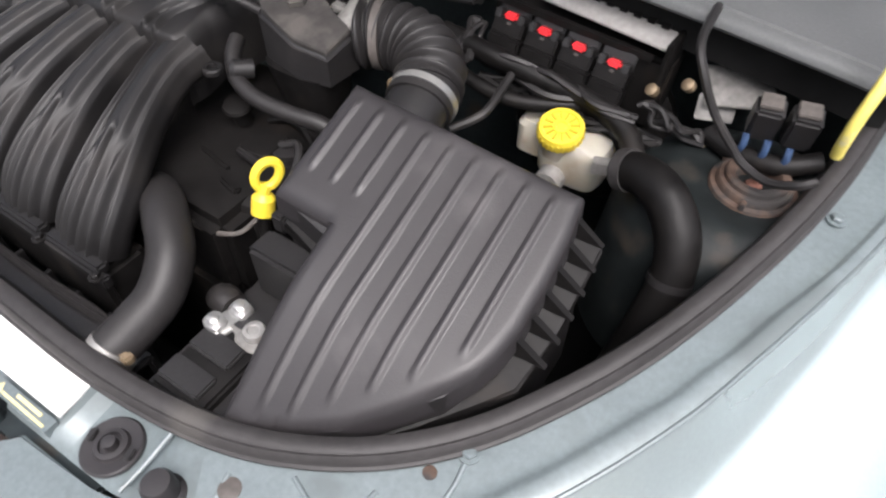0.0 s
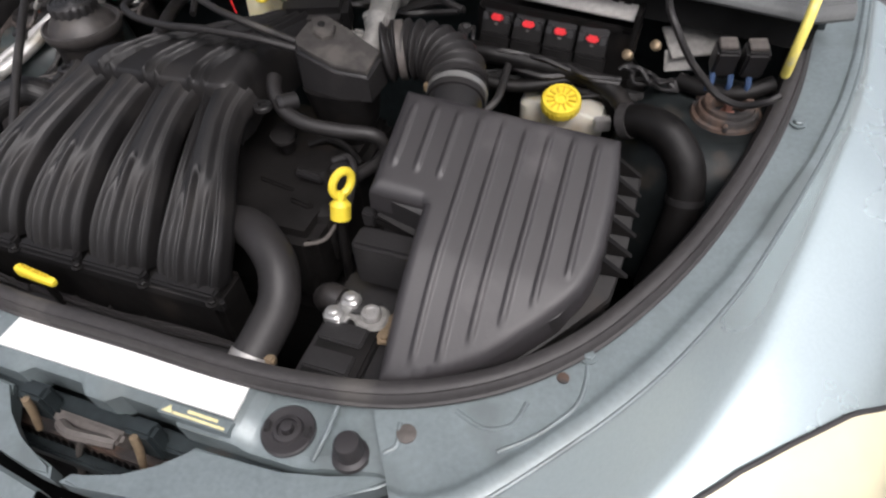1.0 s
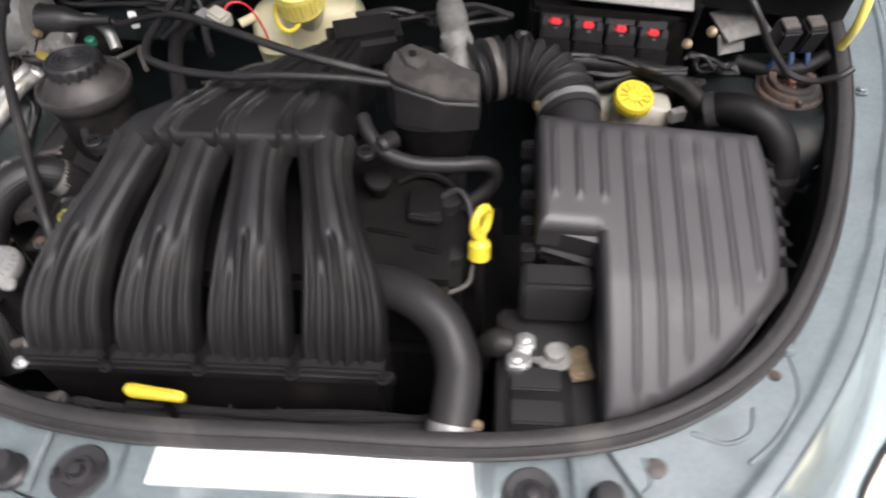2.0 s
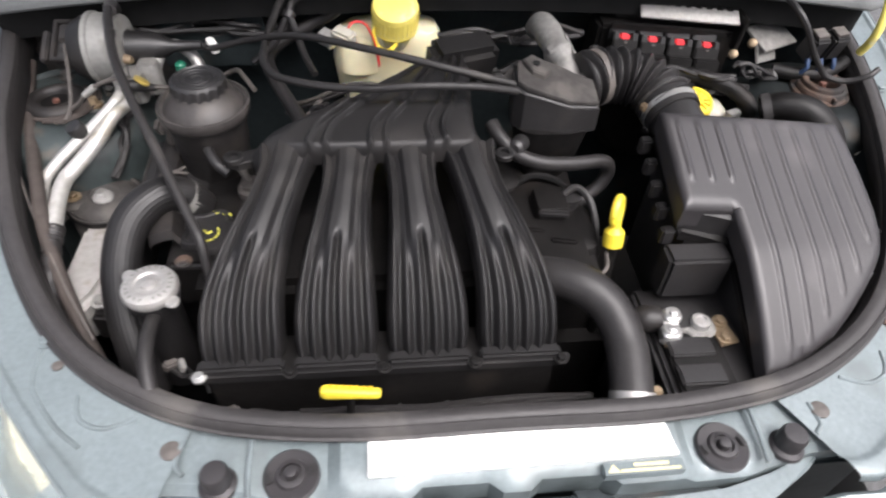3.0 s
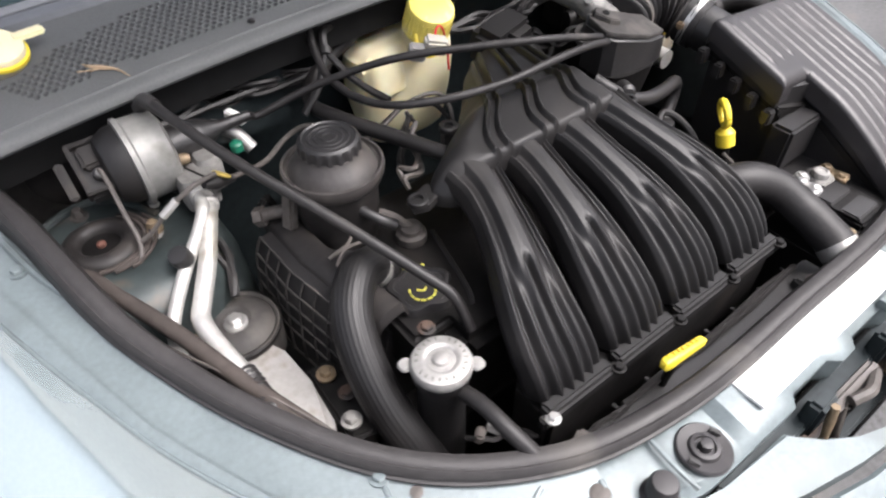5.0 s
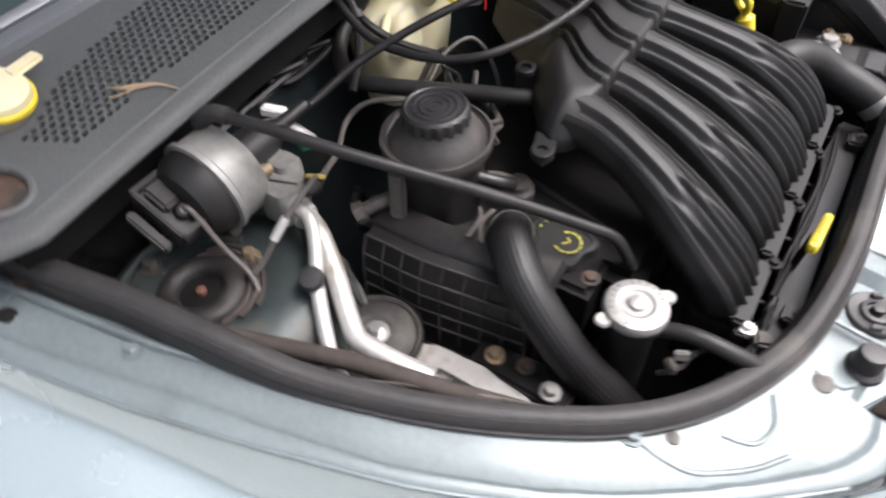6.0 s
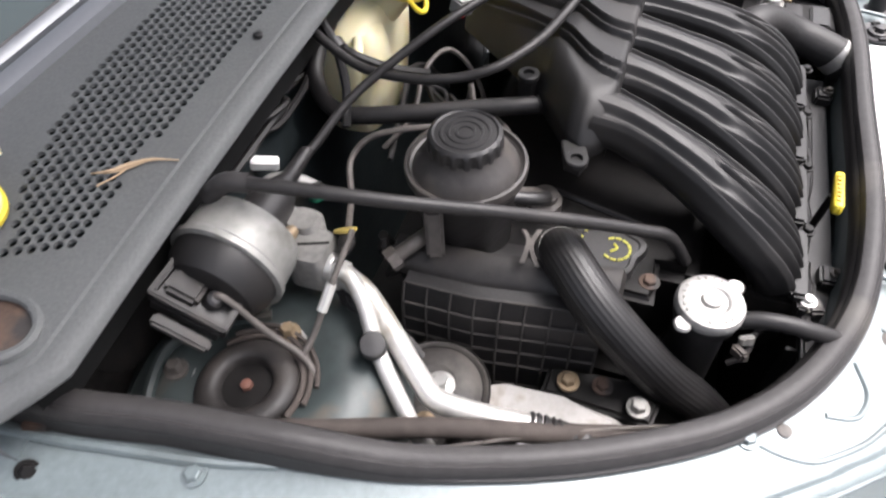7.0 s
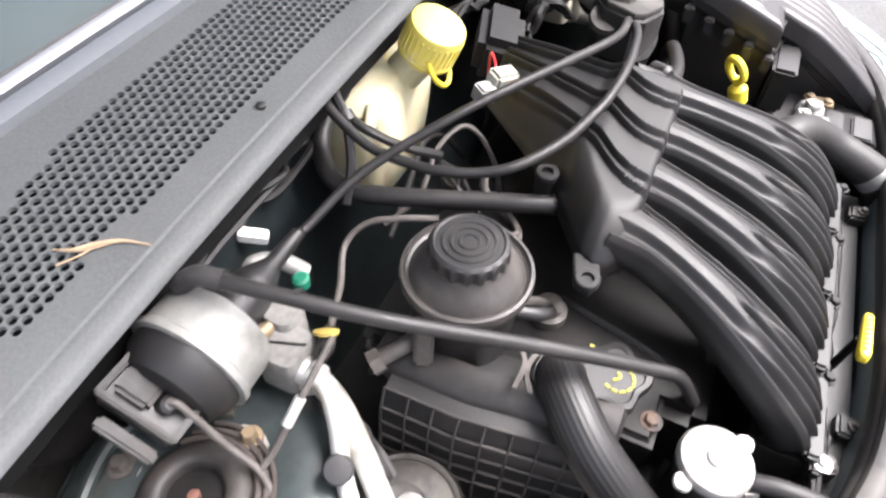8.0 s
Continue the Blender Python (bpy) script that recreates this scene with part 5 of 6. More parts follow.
for y in YS:
    part("upright_rib", tube([(x + cover_shift(y) - 0.001, y, z + 0.001) for x, z in PROFILE[2:]], 0.0013, 6, 3), DUSTY, tim)
for x, z in PROFILE[2:]:
    part("long_rib", tube([(x + cover_shift(y) - 0.001, y, z + 0.001) for y in YS], 0.0013, 6, 2), DUSTY, tim)
rows = []
for y in (0.252, 0.256, 0.28, 0.31, 0.34, 0.37, 0.40, 0.43, 0.452, 0.456):
    k = 0.010 if y in (0.252, 0.456) else 0.0
    rows.append([(x + cover_shift(y), y, z - k) for x, z in ((-0.382, 0.905), (-0.380, 0.9125), (-0.377, 0.916), (-0.367, 0.921), (-0.358, 0.9235), (-0.353, 0.9230), (-0.351, 0.918), (-0.343, 0.904))])
part("upper_shell", grid(rows), TIMING, tim, "dusty brown-black upper cover")
for y, z in ((0.352, 0.868), (0.345, 0.838)):
    part("boss", lathe([(0.007, 0), (0.0065, 0.004), (0.003, 0.005)], (-0.391 + cover_shift(y), y, z), (-1, 0, 0.3), 16), SHELL, tim)

mount = thing("engine_mount", (-0.44, 0.3, 0.78), "cast aluminium engine mount bracket with bolts", "engine mount")
part("arm", prism([(-0.478, 0.375), (-0.440, 0.368), (-0.432, 0.33), (-0.429, 0.28), (-0.432, 0.235), (-0.441, 0.215), (-0.455, 0.210), (-0.478, 0.24)], 0.80, lambda x, y: 0.850 + 0.01 * (0.38 - y), 0.008), WORN_CAST, mount)
bushing = part("bushing", lathe([(0.046, -0.04), (0.046, -0.002), (0.0445, 0.0), (0.0425, -0.001), (0.041, -0.004), (0.039, -0.001), (0.030, 0.005), (0.018, 0.0065), (0.016, 0.005)], (-0.458, 0.385, 0.860), seg=44), DUSTY, mount, "dusty brown-grey rubber bushing")
part("rim", lathe([(0.0475, -0.006), (0.0475, -0.001), (0.0462, 0.0), (0.0455, -0.003)], (-0.458, 0.385, 0.860), seg=44), GRIME, bushing)
part("washer", lathe([(0.0125, 0.004), (0.0125, 0.0062), (0.010, 0.0070)], (-0.458, 0.380, 0.861), seg=24), CAST, bushing)
part("side_lug", block((-0.497, 0.380, 0.845), [(0.0, 0.046, 0.038, 0, 0), (0.017, 0.044, 0.036, 0, 0), (0.021, 0.036, 0.028, 0, 0)], 3.0, 28), DUSTY, mount)
part("bolt", bolt((-0.494, 0.381, 0.866), 0.0062, h=0.007), COPPER, mount)
part("bolt", bolt((-0.408, 0.250, 0.848), 0.0060, h=0.006), RUST, mount)
part("bolt", bolt((-0.458, 0.380, 0.866), 0.0075, h=0.01), STEEL, mount)
part("bolt", bolt((-0.414, 0.279, 0.850), 0.0065, h=0.009), COPPER, mount)

part("bolt", bolt((-0.422, 0.219, 0.853), 0.0065, h=0.009), DULL_CAST, mount)
part("rusty_plate", prism([(-0.4285, 0.300), (-0.400, 0.298), (-0.392, 0.222), (-0.408, 0.200), (-0.4310, 0.205)], 0.810, 0.8465, 0.004), GRIME, mount, "oily dark steel plate")

lhose = thing("lower_radiator_hose", (-0.39, 0.25, 0.8), "thick black ribbed coolant hose curving over the timing cover", "hose")
part("hose_wall", tube([(-0.320, 0.318, 0.900), (-0.332, 0.311, 0.924), (-0.355, 0.299, 0.935), (-0.380, 0.272, 0.925), (-0.391, 0.239, 0.898), (-0.391, 0.206, 0.862), (-0.382, 0.174, 0.824), (-0.37, 0.146, 0.78)], 0.0200, 112, 6, None, 0, 0, 28), MANIFOLD, lhose)
part("spring_clamp", tube([(-0.3285, 0.3135, 0.917), (-0.334, 0.310, 0.926)], 0.0208, 24, 2), DULL_CAST, lhose)
for pts in ([(-0.333, 0.344, 0.940), (-0.341, 0.338, 0.939), (-0.350, 0.337, 0.937), (-0.363, 0.338, 0.933)], [(-0.329, 0.331, 0.940), (-0.340, 0.334, 0.939), (-0.350, 0.333, 0.937), (-0.362, 0.325, 0.932)]):
    rows = []
    for p in smooth_path(pts, 5):
        rows.append([(p.x, p.y + w, p.z + h) for w, h in ((-0.0020, -0.0006), (-0.0020, 0.0006), (0.0020, 0.0006), (0.0020, -0.0006))])
    part("clamp_ear", grid(rows, close=True, caps=True), SHELL, lhose, "dull steel spring clamp ear")

rad = thing("radiator_filler", (-0.345, 0.184, 0.80), "radiator filler neck with a silver pressure cap", "radiator cap")
part("neck", lathe([(0.024, -0.14), (0.022, -0.02), (0.026, -0.012), (0.026, 0.0)], (-0.345, 0.184, 0.910)), PLASTIC, rad)
c = part("pressure_cap", lathe([(0.0265, -0.004), (0.0280, -0.001), (0.0280, 0.004), (0.0262, 0.0075), (0.018, 0.0100), (0.0145, 0.0095), (0.0130, 0.0080), (0.0085, 0.0080), (0.0072, 0.0112), (0.004, 0.0120)], (-0.345, 0.184, 0.912)), CAST, rad, "silver pressed metal pressure cap")
for t in (2.5, 2.5 + math.pi):
    part("cap_ear", block((-0.345 + 0.031 * math.cos(t), 0.184 + 0.031 * math.sin(t), 0.9105), [(0.0, 0.013, 0.013, 0, 0), (0.0025, 0.0145, 0.0145, 0, 0), (0.0045, 0.012, 0.012, 0, 0)], 2.4, 20), CAST, c)
for k in range(22):
    t = 2 * math.pi * k / 22
    if k % 7 != 3:
        part("embossed_mark", box((-0.345 + 0.0215 * math.cos(t), 0.184 + 0.0215 * math.sin(t), 0.9208), (0.0042 if k % 3 else 0.003, 0.0016, 0.0012), 0, (0, 0, math.degrees(t) + 20 * (k % 2))), DULL_CAST, c)
part("overflow_hose", tube([(-0.342, 0.165, 0.895), (-0.339, 0.135, 0.903), (-0.336, 0.105, 0.90), (-0.328, 0.075, 0.885), (-0.32, 0.06, 0.86)], 0.0075, 10), HOSE, rad)

atf = thing("fluid_dipstick", (-0.148, 0.075, 0.80), "flat yellow dipstick handle in front of the manifold", "dipstick")
part("handle", placed(block((0, 0, -0.034), [(0.0, 0.006, 0.006, 0, 0), (0.003, 0.009, 0.009, 0, 0), (0.026, 0.011, 0.010, 0, 0), (0.050, 0.014, 0.011, 0, 0), (0.055, 0.012, 0.009, 0, 0), (0.057, 0.007, 0.005, 0, 0)], 3.5, 28), (-0.152, 0.070, 0.884), (-1, 0.08, 0.02)), YELLOW, atf)
for k in range(7):
    part("embossed_mark", box((-0.128 - 0.0062 * k, 0.0695 + 0.0005 * k, 0.8900 + 0.0003 * k), (0.0030 if k % 3 else 0.0042, 0.0038, 0.0012), 0, (0, 2, -4)), RELIEF_YELLOW, atf)
part("stem", tube([(-0.148, 0.073, 0.88), (-0.15, 0.08, 0.75)], 0.004, 8, 2), GRIME, atf)

label = thing("emissions_label", (0.01, 0.01, 0.873), "white paper emissions label on the radiator support", "label")
part("sheet", prism([(-0.131, -0.009), (0.150, -0.007), (0.147, 0.026), (-0.131, 0.026)], 0.870, 0.8738, 0.0), WHITE, label)
for i in range(3):
    part("print_line", box((-0.108 + 0.004 * i, -0.003 + 0.004 * i, 0.8739), (0.03 - 0.006 * i, 0.0012, 0.0006), 0), FAINT, label)
warn = thing("warning_label", (0.12, -0.015, 0.866), "narrow clear warning label with yellow triangle and lines", "label")
part("strip", prism([(0.078, -0.0225), (0.152, -0.0215), (0.152, -0.0100), (0.078, -0.0110)], 0.862, 0.8722, 0.0), DULL_PAINT, warn)
part("yellow_mark", prism([(0.081, -0.020), (0.092, -0.020), (0.0865, -0.0125)], 0.870, 0.8727, 0.0), FADED, warn)
part("yellow_line", box((0.120, -0.0190, 0.8725), (0.055, 0.0024, 0.0008), 0), FADED, warn)
part("yellow_line", box((0.122, -0.0140, 0.8725), (0.032, 0.0030, 0.0008), 0), FADED, warn)
for s in (1, -1):
    pad = thing("support_bushing", (s * 0.199, 0.002, 0.86), "round black rubber radiator bushing set in the panel", "bushing", "radiator bushings")
    for q in (-1, 1):
        part("plug_key", box((s * 0.199 + q * 0.019, 0.002 + q * 0.003, 0.866), (0.006, 0.010, 0.004), 0.001, (0, 0, 20)), PLASTIC, pad)
    part("disc", lathe([(0.0250, 0), (0.0250, 0.003), (0.0235, 0.0045), (0.0145, 0.0035), (0.013, 0.007), (0.0095, 0.0075), (0.009, 0.0045), (0.006, 0.0045), (0.0055, 0.012), (0.003, 0.0125)], (s * 0.199, 0.002, 0.860)), LID, pad)
    stop = thing("hood_stop", (s * 0.262, 0.0, 0.86), "black rubber hood bump stop on the panel", "bump stop", "hood bump stops")
    part("stud", lathe([(0.0175, 0), (0.0165, 0.004), (0.0125, 0.007), (0.0125, 0.022), (0.0105, 0.026), (0.006, 0.0265)], (s * 0.262, 0.0, 0.858)), LID, stop)

prop = thing("hood_prop_rod", (0.582, 0.531, 0.95), "steel hood prop rod with a yellow grip", "prop rod")
part("grip", tube([(0.5815, 0.529, 0.970), (0.5805, 0.520, 0.990), (0.5805, 0.517, 1.012), (0.584, 0.530, 1.045), (0.592, 0.572, 1.10), (0.60, 0.62, 1.20)], 0.0056, 10), PALE_YELLOW, prop)
part("rod", tube([(0.60, 0.62, 1.20), (0.606, 0.66, 1.34)], 0.0045, 8), STEEL, prop)

# ---- hoses, wires and small fittings ----
pcv = thing("breather_hose", (0.08, 0.31, 0.93), "black breather hose under the throttle body", "hose")
part("hose_wall", tube([(0.018, 0.352, 0.985), (0.026, 0.335, 0.978), (0.045, 0.318, 0.966), (0.075, 0.311, 0.958), (0.115, 0.316, 0.952), (0.152, 0.326, 0.946), (0.163, 0.330, 0.928), (0.155, 0.326, 0.908), (0.135, 0.318, 0.894), (0.11, 0.30, 0.88)], 0.0085, 12), HOSE, pcv)

heat = thing("heater_hose", (-0.24, 0.47, 0.95), "thick black heater hose bending up to the firewall", "hose")
part("hose_wall", tube([(-0.170, 0.345, 0.958), (-0.191, 0.367, 0.962), (-0.213, 0.418, 0.963), (-0.235, 0.470, 0.963), (-0.252, 0.518, 0.962), (-0.257, 0.546, 0.962), (-0.248, 0.570, 0.966), (-0.222, 0.592, 0.974), (-0.190, 0.600, 0.988), (-0.165, 0.598, 1.004), (-0.15, 0.62, 1.02)], 0.0088, 12), HOSE, heat)
part("end_band", tube([(-0.1885, 0.3645, 0.962), (-0.1925, 0.370, 0.962)], 0.0100, 14, 2), GRIME, heat)

loop = thing("wiring_loop", (-0.25, 0.56, 0.97), "thin black looped cable on the firewall", "cable")
part("sheath", tube([(-0.275, 0.535, 0.962), (-0.245, 0.545, 0.985), (-0.225, 0.56, 1.015), (-0.215, 0.575, 1.03), (-0.19, 0.59, 1.03), (-0.15, 0.60, 1.035), (-0.05, 0.605, 1.035), (0.06, 0.60, 1.035), (0.16, 0.585, 1.03)], 0.0048, 8), HOSE, loop)
part("sheath", tube([(-0.225, 0.56, 1.02), (-0.215, 0.545, 1.0), (-0.205, 0.515, 0.985), (-0.19, 0.48, 0.975)], 0.0045, 8), HOSE, loop)
part("ring_tie", tube([(-0.222, 0.563, 1.017), (-0.226, 0.556, 1.012)], 0.0085, 10, 2), PLASTIC, loop)

thin = thing("steel_line", (-0.34, 0.49, 0.92), "thin grey steel line bending behind the reservoir", "pipe")
part("line_wall", tube([(-0.405, 0.473, 0.965), (-0.375, 0.487, 0.955), (-0.345, 0.500, 0.948), (-0.312, 0.515, 0.955), (-0.292, 0.505, 0.968), (-0.280, 0.480, 0.975), (-0.262, 0.45, 0.972)], 0.0030, 8), SHELL, thin)
part("boot", tube([(-0.425, 0.465, 0.975), (-0.411, 0.471, 0.968), (-0.39, 0.481, 0.958)], [0.004, 0.0075, 0.004], 10), HOSE, thin)

ywire = thing("sensor_wire", (-0.49, 0.48, 0.93), "thin grey forked wire over the strut tower", "wire")
part("strand", tube([(-0.502, 0.530, 0.992), (-0.500, 0.520, 0.990), (-0.500, 0.497, 0.958), (-0.500, 0.472, 0.934), (-0.512, 0.455, 0.918), (-0.53, 0.44, 0.900)], 0.0026, 8), SHELL, ywire)
part("strand", tube([(-0.411, 0.463, 0.985), (-0.435, 0.461, 0.982), (-0.462, 0.463, 0.968), (-0.485, 0.468, 0.945), (-0.500, 0.473, 0.934)], 0.0026, 8), SHELL, ywire)
part("pale_sleeve", tube([(-0.455, 0.4625, 0.9725), (-0.472, 0.465, 0.959)], 0.0042, 8, 2), ALU, ywire)

stub = thing("refrigerant_stub", (-0.385, 0.55, 0.95), "short bent aluminium stub pipe behind the reservoir", "pipe")
part("stub_wall", tube([(-0.40, 0.515, 0.960), (-0.392, 0.545, 0.975), (-0.375, 0.558, 0.975), (-0.355, 0.550, 0.962), (-0.345, 0.535, 0.945)], 0.008, 12), CAST, stub)
part("green_cap", lathe([(0.007, 0), (0.007, 0.008), (0.005, 0.010)], (-0.366, 0.522, 0.960)), GREEN, stub)

knob = thing("pressure_sensor", (-0.264, 0.335, 0.88), "grey round pressure sensor on the head cover", "sensor")
part("body", lathe([(0.012, -0.03), (0.015, -0.01), (0.0165, -0.008), (0.0165, 0.002), (0.012, 0.004), (0.012, 0.010), (0.007, 0.012)], (-0.264, 0.340, 0.908)), SHELL, knob)
part("nipple", tube([(-0.264, 0.340, 0.915), (-0.275, 0.352, 0.928), (-0.287, 0.364, 0.934)], 0.0045, 8), SHELL, knob)

oil = thing("oil_filler_cap", (-0.30, 0.268, 0.89), "black oil filler cap with worn yellow print", "cap")
rows = []
for k, h in ((1.0, -0.03), (1.0, -0.003), (0.95, 0.0), (0.80, 0.0004), (0.76, -0.0012), (0.3, -0.0012)):
    rows.append([(-0.302 + k * (0.031 + 0.0035 * math.cos(5 * t)) * math.cos(t), 0.272 + k * (0.031 + 0.0035 * math.cos(5 * t)) * math.sin(t), 0.909 + h) for t in around(60)])
part("lobed_cap", grid(rows, close=True, caps=True), PLASTIC, oil)
for k in range(9):
    t = 2.6 + 0.52 * k
    part("print_mark", box((-0.304 + 0.0125 * math.cos(t), 0.266 + 0.0125 * math.sin(t), 0.9086), (0.0022, 0.0050, 0.0009), 0, (0, 0, math.degrees(t))), PRINT, oil)
part("print_mark", tube([(-0.308, 0.270, 0.9086), (-0.303, 0.265, 0.9088), (-0.299, 0.268, 0.9086)], 0.0012, 6, 4), PRINT, oil)
for x, y, turn in ((-0.284, 0.294, 20), (-0.289, 0.296, 20), (-0.302, 0.299, 60), (-0.298, 0.2985, 60)):
    part("print_mark", box((x, y, 0.9086), (0.0040, 0.0034, 0.0009), 0, (0, 0, turn)), PRINT, oil)

plate = thing("head_cover_end", (-0.29, 0.30, 0.86), "black moulded head cover end beside the manifold", "engine")
part("slab", prism([(-0.345, 0.225), (-0.265, 0.225), (-0.235, 0.33), (-0.25, 0.40), (-0.33, 0.40), (-0.345, 0.33)], 0.84, 0.900, 0.006), GRIME, plate)
part("edge_rib", tube([(-0.24, 0.335, 0.901), (-0.262, 0.25, 0.901), (-0.272, 0.228, 0.899)], 0.003, 6), PLASTIC, plate)
part("bolt", bolt((-0.325, 0.232, 0.899), 0.006), RUST, plate)

conn = thing("wire_connector", (-0.148, 0.444, 1.03), "pale grey plastic wire connector with red wires", "connector")
part("shell", box((-0.148, 0.444, 1.045), (0.026, 0.018, 0.018), 0.003, (10, 10, -30)), MILKY, conn)
part("shell_back", box((-0.168, 0.452, 1.04), (0.018, 0.016, 0.016), 0.002, (10, 10, -30)), CAST, conn)
part("red_wire", tube([(-0.146, 0.450, 1.048), (-0.136, 0.458, 1.056), (-0.122, 0.466, 1.048), (-0.112, 0.470, 1.02), (-0.108, 0.472, 0.99)], 0.0013, 6), RED, conn)

# rear corner on the driver's side
jb = thing("relay_bracket", (0.50, 0.57, 0.92), "pale metal bracket with two black relays and blue wires", "relay")
part("bracket_plate", box((0.478, 0.592, 0.965), (0.07, 0.05, 0.004), 0.001, (20, 0, 25)), DULL_CAST, jb)
part("bracket_face", box((0.466, 0.57, 0.948), (0.038, 0.026, 0.004), 0.001, (60, 0, 20)), DULL_CAST, jb)
for x, y in ((0.514, 0.540), (0.546, 0.545)):
    r = part("relay", box((x, y, 0.975), (0.026, 0.026, 0.038), 0.003, (15, 0, 12)), PLASTIC, jb)
    part("relay_top", box((x, y - 0.004, 0.996), (0.020, 0.018, 0.004), 0.001, (15, 0, 12)), SHELL, r)
for i in range(3):
    part("blue_wire", tube([(0.505 + 0.02 * i, 0.527, 0.962), (0.506 + 0.02 * i, 0.522, 0.950), (0.50 + 0.02 * i, 0.530, 0.935), (0.495, 0.55, 0.925)], 0.0035, 6), BLUE, jb)
part("taped_wire", tube([(0.47, 0.545, 0.935), (0.50, 0.532, 0.935), (0.54, 0.525, 0.94), (0.575, 0.54, 0.95)], 0.010, 10), GRIME, jb)

cable = thing("body_cable", (0.47, 0.5, 0.97), "black cable hanging from the cowl to the strut tower", "cable")
part("sheath", tube([(0.436, 0.565, 1.052), (0.441, 0.51, 1.046), (0.455, 0.491, 1.028), (0.475, 0.487, 0.998), (0.498, 0.488, 0.972), (0.515, 0.487, 0.957), (0.54, 0.478, 0.955), (0.562, 0.47, 0.968), (0.575, 0.475, 0.975)], 0.0042, 8), HOSE, cable)

hump = thing("air_intake_hose", (0.50, 0.4, 0.85), "large black dirty hose over the inner fender", "hose")
part("hose_wall", tube([(0.415, 0.455, 0.925), (0.440, 0.447, 0.936), (0.470, 0.430, 0.935), (0.494, 0.410, 0.915), (0.504, 0.392, 0.88), (0.500, 0.372, 0.83), (0.49, 0.35, 0.76)], [0.018, 0.020, 0.021, 0.021, 0.0205, 0.020, 0.02], 18, 8), GRIME, hump)
part("hose_end", tube([(0.418, 0.455, 0.926), (0.428, 0.452, 0.931)], 0.0215, 20, 3), RUBBER, hump)
part("tie_band", tube([(0.5035, 0.393, 0.882), (0.5040, 0.390, 0.875)], 0.0218, 20, 2), PLASTIC, hump)
tag = thing("yellow_tag", (0.545, 0.40, 0.90), "small pale patch with a yellow paper tag", "tag")
part("paper", box((0.560, 0.398, 0.897), (0.016, 0.012, 0.002), 0.0005, (0, -25, 30)), YELLOW, tag)
# small patch, paler than the paint round it
part("pale_patch", box((0.545, 0.403, 0.893), (0.016, 0.012, 0.003), 0.001, (0, -25, 30)), MILKY, tag)

loom = thing("wiring_loom", (0.35, 0.52, 0.92), "thick black taped wiring loom below the fuse box", "wiring")
part("trunk", tube([(0.16, 0.53, 0.955), (0.22, 0.518, 0.955), (0.29, 0.522, 0.945), (0.35, 0.527, 0.935), (0.395, 0.515, 0.925), (0.42, 0.49, 0.91), (0.43, 0.47, 0.88)], 0.012, 12, 6, None, 60, 0.001), GRIME, loom)
part("branch", tube([(0.18, 0.50, 0.94), (0.24, 0.49, 0.93), (0.29, 0.50, 0.925), (0.36, 0.535, 0.93)], 0.008, 10), GRIME, loom)
part("branch", tube([(0.26, 0.53, 0.95), (0.262, 0.49, 0.94), (0.262, 0.45, 0.93), (0.24, 0.42, 0.92)], 0.005, 8), HOSE, loom)
part("brass_end", lathe([(0.0065, 0), (0.0065, 0.008), (0.0035, 0.01)], (0.405, 0.552, 0.955), (-0.3, -0.6, 0.6), 10), COPPER, loom)
part("brass_end", lathe([(0.0065, 0), (0.0065, 0.008), (0.0035, 0.01)], (0.436, 0.565, 0.965), (-0.3, -0.6, 0.6), 10), COPPER, loom)
booster = thing("brake_booster", (0.31, 0.60, 0.85), "black round brake booster behind the reservoir", "brake booster")
part("drum", lathe([(0.05, -0.03), (0.10, -0.025), (0.105, 0.0), (0.09, 0.02), (0.04, 0.03)], (0.33, 0.60, 0.85), (0, -1, 0.1)), GRIME, booster)
part("master_cylinder", tube([(0.335, 0.57, 0.86), (0.338, 0.52, 0.86), (0.34, 0.46, 0.86)], 0.016, 14, 3), CAST, booster)
part("bracket_tab", box((0.392, 0.475, 0.903), (0.02, 0.012, 0.016), 0.001, (0, 0, 20)), CAST, brake)

# along the passenger inner fender
harness = thing("fender_harness", (-0.56, 0.4, 0.86), "dusty brown-black hose clipped along the inner fender", "hose")
part("sleeve", tube([(-0.585, 0.585, 0.935), (-0.571, 0.523, 0.925), (-0.541, 0.435, 0.918), (-0.512, 0.358, 0.912), (-0.487, 0.290, 0.896), (-0.455, 0.225, 0.868), (-0.43, 0.18, 0.835), (-0.41, 0.15, 0.79)], 0.0078, 12), BROWN, harness)
part("metal_strip", tube([(-0.578, 0.470, 0.918), (-0.545, 0.393, 0.913), (-0.514, 0.331, 0.908), (-0.489, 0.287, 0.900), (-0.45, 0.22, 0.876), (-0.42, 0.175, 0.845)], 0.0014, 6), SHELL, harness)
# raised seam edge of the flange at the seal's foot, in flange paint
seam = thing("hinge_bead", (-0.61, 0.56, 0.95), "raised painted flange seam bead beside the seal", "sealer")
part("bead", tube([(-0.581, 0.450, 0.932), (-0.596, 0.500, 0.940), (-0.606, 0.545, 0.946), (-0.617, 0.595, 0.953), (-0.628, 0.655, 0.961)], [0.002, 0.004, 0.0042, 0.0042, 0.004], 8), DULL_PAINT, seam)
dot = thing("body_clip", (-0.56, 0.569, 1.02), "small white plastic body clip under the cowl", "clip")
part("head", lathe([(0.0024, 0), (0.0024, 0.002), (0.0016, 0.003)], (-0.561, 0.566, 1.021), (0, -1, 0.3), 12), WHITE, dot)
